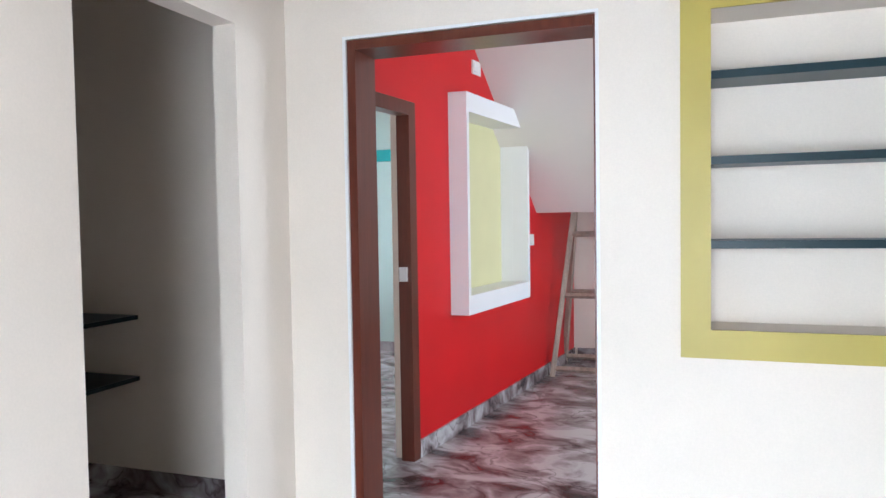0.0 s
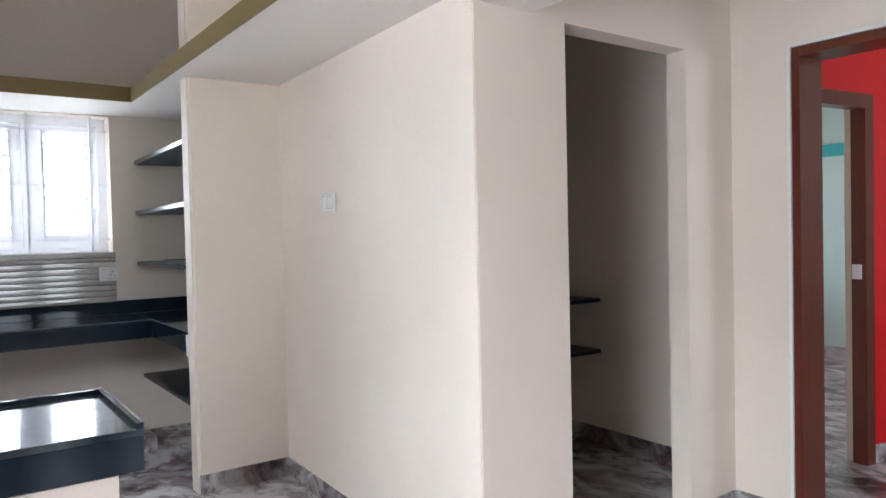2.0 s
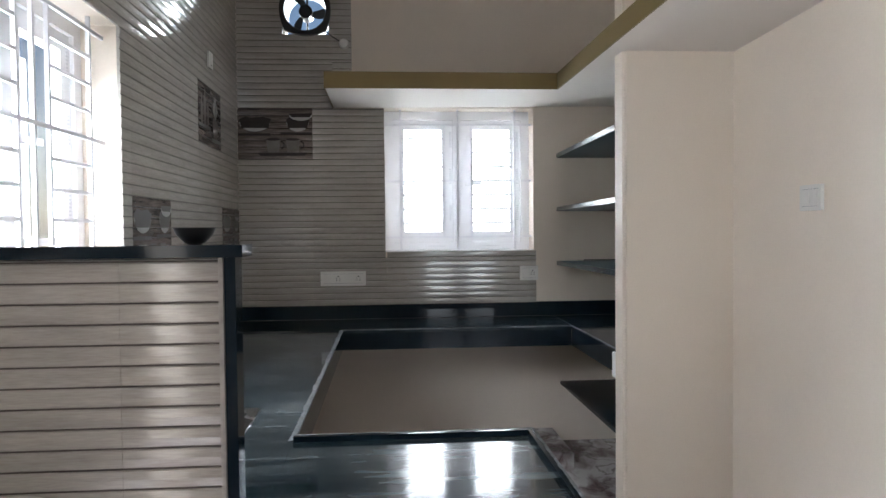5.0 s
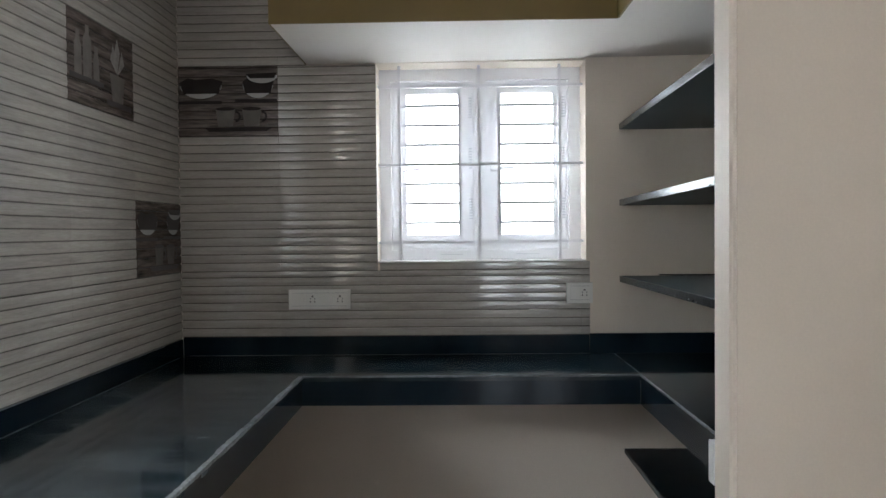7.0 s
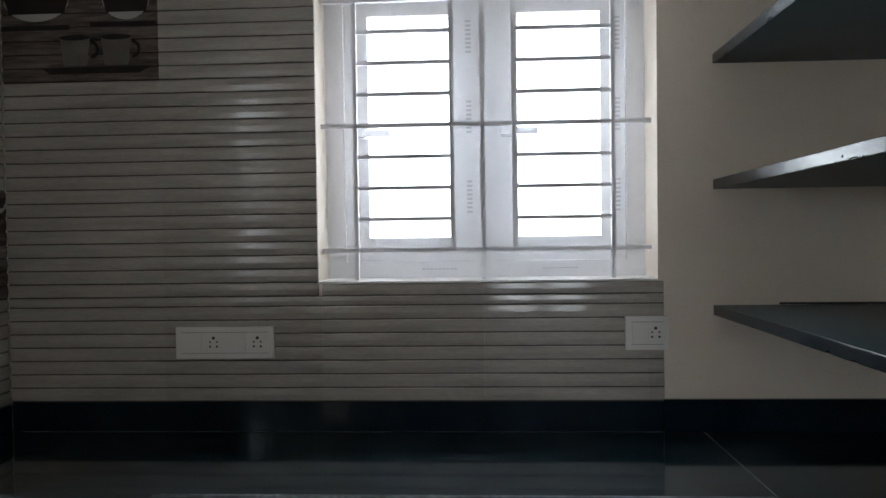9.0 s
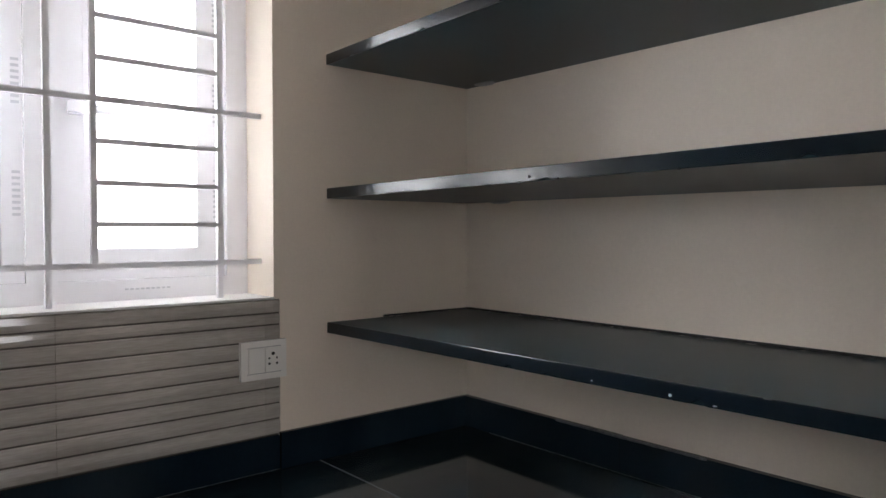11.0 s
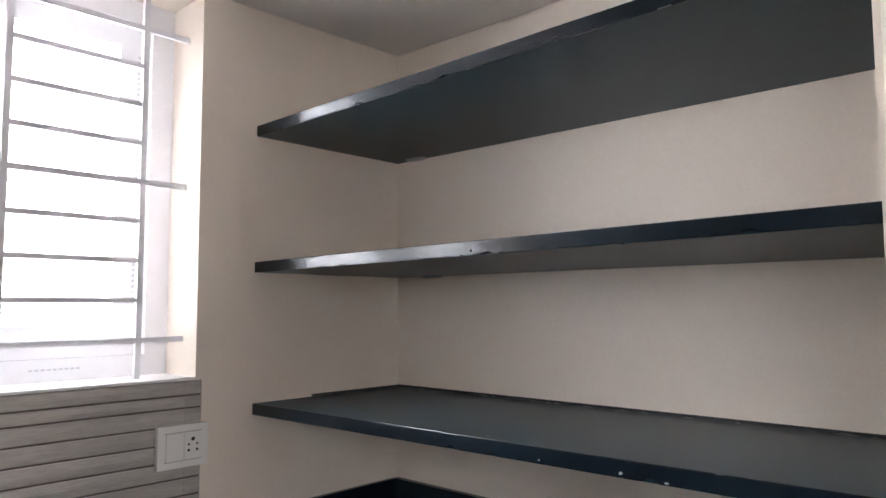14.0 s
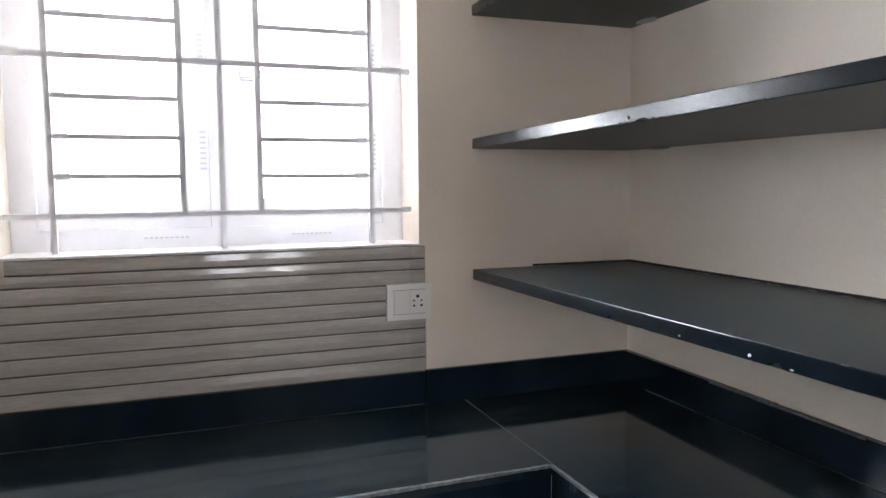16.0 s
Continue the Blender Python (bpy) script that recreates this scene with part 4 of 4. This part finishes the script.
def tile_mesh(w, h, print_kind=None):
    """A tile in its own frame: x across, y out of the wall, z up; rounded ribs parted by grooves."""
    key = (round(w, 3), round(h, 3), print_kind)
    if key in _meshes:
        return _meshes[key]
    verts, faces, mats = [], [], []
    prof = []
    z = 0.0
    while z < h - 0.004:
        z1 = min(z + PITCH, h - 0.0005)
        prof += [(z, 0.0080, 1), (z + 0.0026, 0.0080, 0), (z + 0.004, 0.0101, 0), (z + (z1 - z) * 0.5, 0.0116, 0), (z1 - 0.003, 0.0108, 0), (z1 - 0.0005, 0.0088, 1)]
        z += PITCH
    for zz, d, _ in prof:
        zz = min(zz, h - 0.0004)
        verts += [(0.0002, d, zz), (w - 0.0002, d, zz)]
    for i in range(len(prof) - 1):
        faces.append((2 * i, 2 * i + 1, 2 * i + 3, 2 * i + 2))
        mats.append(prof[i][2])
    k = len(verts)
    verts += [(0.0002, 0.0, 0.0), (w - 0.0002, 0.0, 0.0), (0.0002, 0.0, h - 0.0004), (w - 0.0002, 0.0, h - 0.0004)]
    left = [2 * i for i in range(len(prof))]
    right = [2 * i + 1 for i in range(len(prof))]
    faces += [tuple([k] + left + [k + 2]), tuple([k + 3] + right[::-1] + [k + 1]), (k, k + 1, 1, 0), (2 * len(prof) - 2, 2 * len(prof) - 1, k + 3, k + 2)]
    mats += [0, 0, 0, 0]
    me = bpy.data.meshes.new("tile")
    me.from_pydata(verts, [], faces)
    me.materials.append(PRINT_DARK if print_kind else TILE)
    me.materials.append(PRINT_BLACK if print_kind else GROOVE)
    for p, m in zip(me.polygons, mats):
        p.material_index = m
    me.update()
    _meshes[key] = me
    return me


def tile_piece(parent, m, w, h, kind=None):
    ob = new("tile", tile_mesh(w, h, kind))
    ob.parent = parent
    ob.matrix_parent_inverse = parent.matrix_world.inverted()
    ob.matrix_world = m
    if kind:
        printed(ob, w, h, kind)
    return ob


def printed(tile, w, h, kind):
    """Shapes printed on a picture tile, a hair proud of its ribs."""
    def shape(name, pts, mat, d):
        bm = bmesh.new()
        bm.faces.new([bm.verts.new((w - x * w / 0.455, d, z)) for x, z in pts])
        ob = part(name, bm, mat)
        ob.parent = tile
        ob.matrix_parent_inverse = Matrix()

    def half(cx, cz, rx, rz, a0=180, a1=360, n=18):
        return [(cx + rx * math.cos(radians(a0 + (a1 - a0) * i / n)), cz + rz * math.sin(radians(a0 + (a1 - a0) * i / n))) for i in range(n + 1)]
    if kind == "bowls":
        for cx, cz, s in ((0.105, 0.235, 1.0), (0.365, 0.235, 0.72)):
            shape("printed_bowl", half(cx, cz, 0.095 * s, 0.062), PRINT_WHITE, 0.0122)
            shape("printed_food", [(cx - 0.098 * s, cz + 0.012), (cx - 0.080 * s, cz - 0.040), (cx + 0.080 * s, cz - 0.040), (cx + 0.100 * s, cz + 0.014), (cx + 0.05 * s, cz + 0.030), (cx - 0.02 * s, cz + 0.024), (cx - 0.06 * s, cz + 0.032)], PRINT_BLACK, 0.0124)
        shape("printed_bowl", half(0.385, 0.275, 0.07, 0.035), PRINT_WHITE, 0.0126)
        shape("printed_food", [(0.31, 0.283), (0.33, 0.262), (0.44, 0.262), (0.452, 0.287)], PRINT_BLACK, 0.0128)
        shape("printed_shelf", [(0.0, 0.148), (0.2, 0.148), (0.2, 0.162), (0.0, 0.162)], PRINT_BLACK, 0.0121)
        shape("printed_shelf", [(0.26, 0.155), (0.45, 0.155), (0.45, 0.168), (0.26, 0.168)], PRINT_BLACK, 0.0121)
        for cx in (0.215, 0.335):
            shape("printed_mug", [(cx - 0.034, 0.045), (cx + 0.034, 0.045), (cx + 0.044, 0.125), (cx - 0.044, 0.125)], PRINT_GREY, 0.0123)
            shape("printed_mug_rim", half(cx, 0.125, 0.044, 0.008, 0, 360), PRINT_BLACK, 0.0125)
            ro, ri = half(cx + 0.048, 0.09, 0.022, 0.026, -100, 100, 10), half(cx + 0.048, 0.09, 0.013, 0.016, 100, -100, 10)
            shape("printed_handle", ro + ri, PRINT_BLACK, 0.0124)
        shape("printed_tray", [(0.14, 0.022), (0.40, 0.022), (0.43, 0.038), (0.12, 0.038)], PRINT_BLACK, 0.0125)
    else:
        for x0, x1, z1 in ((0.04, 0.085, 0.25), (0.095, 0.15, 0.28), (0.16, 0.20, 0.22)):
            shape("printed_jar", [(x0, 0.10), (x1, 0.10), (x1, z1 - 0.05), ((x0 + x1) / 2 + 0.012, z1 - 0.03), ((x0 + x1) / 2 + 0.012, z1), ((x0 + x1) / 2 - 0.012, z1), ((x0 + x1) / 2 - 0.012, z1 - 0.03), (x0, z1 - 0.05)], PRINT_GREY, 0.0123)
        shape("printed_shelf", [(0.01, 0.082), (0.23, 0.082), (0.23, 0.1), (0.01, 0.1)], PRINT_BLACK, 0.0122)
        shape("printed_vase", [(0.29, 0.05), (0.37, 0.05), (0.385, 0.15), (0.275, 0.15)], PRINT_GREY, 0.0123)
        for dx, dz in ((-0.03, 0.26), (0.0, 0.29), (0.035, 0.25)):
            shape("printed_leaf", [(0.33, 0.15), (0.33 + dx + 0.02, dz - 0.05), (0.33 + dx, dz), (0.33 + dx - 0.022, dz - 0.06)], PRINT_PALE, 0.0124 + dx * 0.003)
        shape("printed_tray", [(0.25, 0.03), (0.44, 0.03), (0.44, 0.05), (0.25, 0.05)], PRINT_BLACK, 0.0122)


ROWS_Z = [0.895 + 0.3105 * i for i in range(8)]


def cover(parent, u_edges, z_edges, place, holes=(), prints=()):
    """Lay tiles over a wall; place(u, z) gives the pose of a tile's lower corner; holes: (u0, u1, z0, z1) left free."""
    for a, b in zip(u_edges, u_edges[1:]):
        for c, d in zip(z_edges, z_edges[1:]):
            rects = [(a, b, c, d)]
            for h in holes:
                out = []
                for r in rects:
                    if r[1] <= h[0] or r[0] >= h[1] or r[3] <= h[2] or r[2] >= h[3]:
                        out.append(r)
                        continue
                    x0, x1, z0, z1 = r
                    if x0 < h[0]:
                        out.append((x0, h[0], z0, z1))
                    if x1 > h[1]:
                        out.append((h[1], x1, z0, z1))
                    m0, m1 = max(x0, h[0]), min(x1, h[1])
                    if z0 < h[2]:
                        out.append((m0, m1, z0, h[2]))
                    if z1 > h[3]:
                        out.append((m0, m1, h[3], z1))
                rects = out
            for x0, x1, z0, z1 in rects:
                if x1 - x0 < 0.012 or z1 - z0 < 0.008:
                    continue
                kind = None
                for pu, pz, pk in prints:
                    if x0 <= pu <= x1 and z0 <= pz <= z1:
                        kind = pk
                tile_piece(parent, place(x0, x1, z0), x1 - x0, z1 - z0, kind)


# west wall, then south wall, half wall and basin corner
tw = thing("tile_cladding", (XW, -0.4, 0.9), "glossy ribbed wood-print wall tiles beside the kitchen window", "wall tiles")
west = lambda a, b, z: Matrix.Translation((XW + 0.0005, b, z)) @ pose(0, 0, 0, 0, 0, -90)
cover(tw, [-0.884, -0.425, 0.033, 0.491, 0.949, 0.988], ROWS_Z[:4] + [2.1455], west, holes=((0.022, 0.972, 1.24, 3.2), (0.972, 1.0, 1.24, 3.2), (-1, 2, 0.0, 0.9055)), prints=((-0.65, 2.0, "bowls"),))
cover(tw, [-0.884, -0.425, -0.176], [2.1455, 2.4475, 2.758, TOP - 0.002], west, holes=((-0.60, -0.315, 2.605, 2.89), (-0.297, 0.5, 2.1, 2.236)))
ts = thing("tile_cladding", (-4.0, YS, 0.9), "glossy ribbed wood-print wall tiles above the worktop", "wall tiles")
south = lambda a, b, z: Matrix.Translation((a, YS + 0.0005, z))
US = [-5.514, -5.06, -4.585, -4.11, -3.65, -3.19, -2.73, -2.421]
cover(ts, US, ROWS_Z[:7] + [TOP - 0.002], south, holes=((-3.56, -2.58, 1.24, 2.10), (-2.407, -2.3, 0, 1.363), (-6, 0, 0.0, 0.8975)), prints=((-5.3, 1.35, "bowls"), (-4.8, 2.0, "jars"), (-3.9, 1.35, "bowls")))
tp = thing("tile_cladding", (-2.359, -0.5, 0.71), "ribbed wood-print tiles on the half wall", "wall tiles")
cover(tp, [-0.929, -0.462, -0.281], [0.708, 1.0185, 1.3355], lambda a, b, z: Matrix.Translation((-2.359, b, z)) @ pose(0, 0, 0, 0, 0, -90))
tb = thing("tile_cladding", (-2.0, YS, 0.71), "ribbed wood-print tiles behind the washbasin", "wall tiles")
cover(tb, [-2.346, -1.89, -1.43], [0.708, 1.0185, 1.329], lambda a, b, z: Matrix.Translation((a, YT + 0.0005, z)))
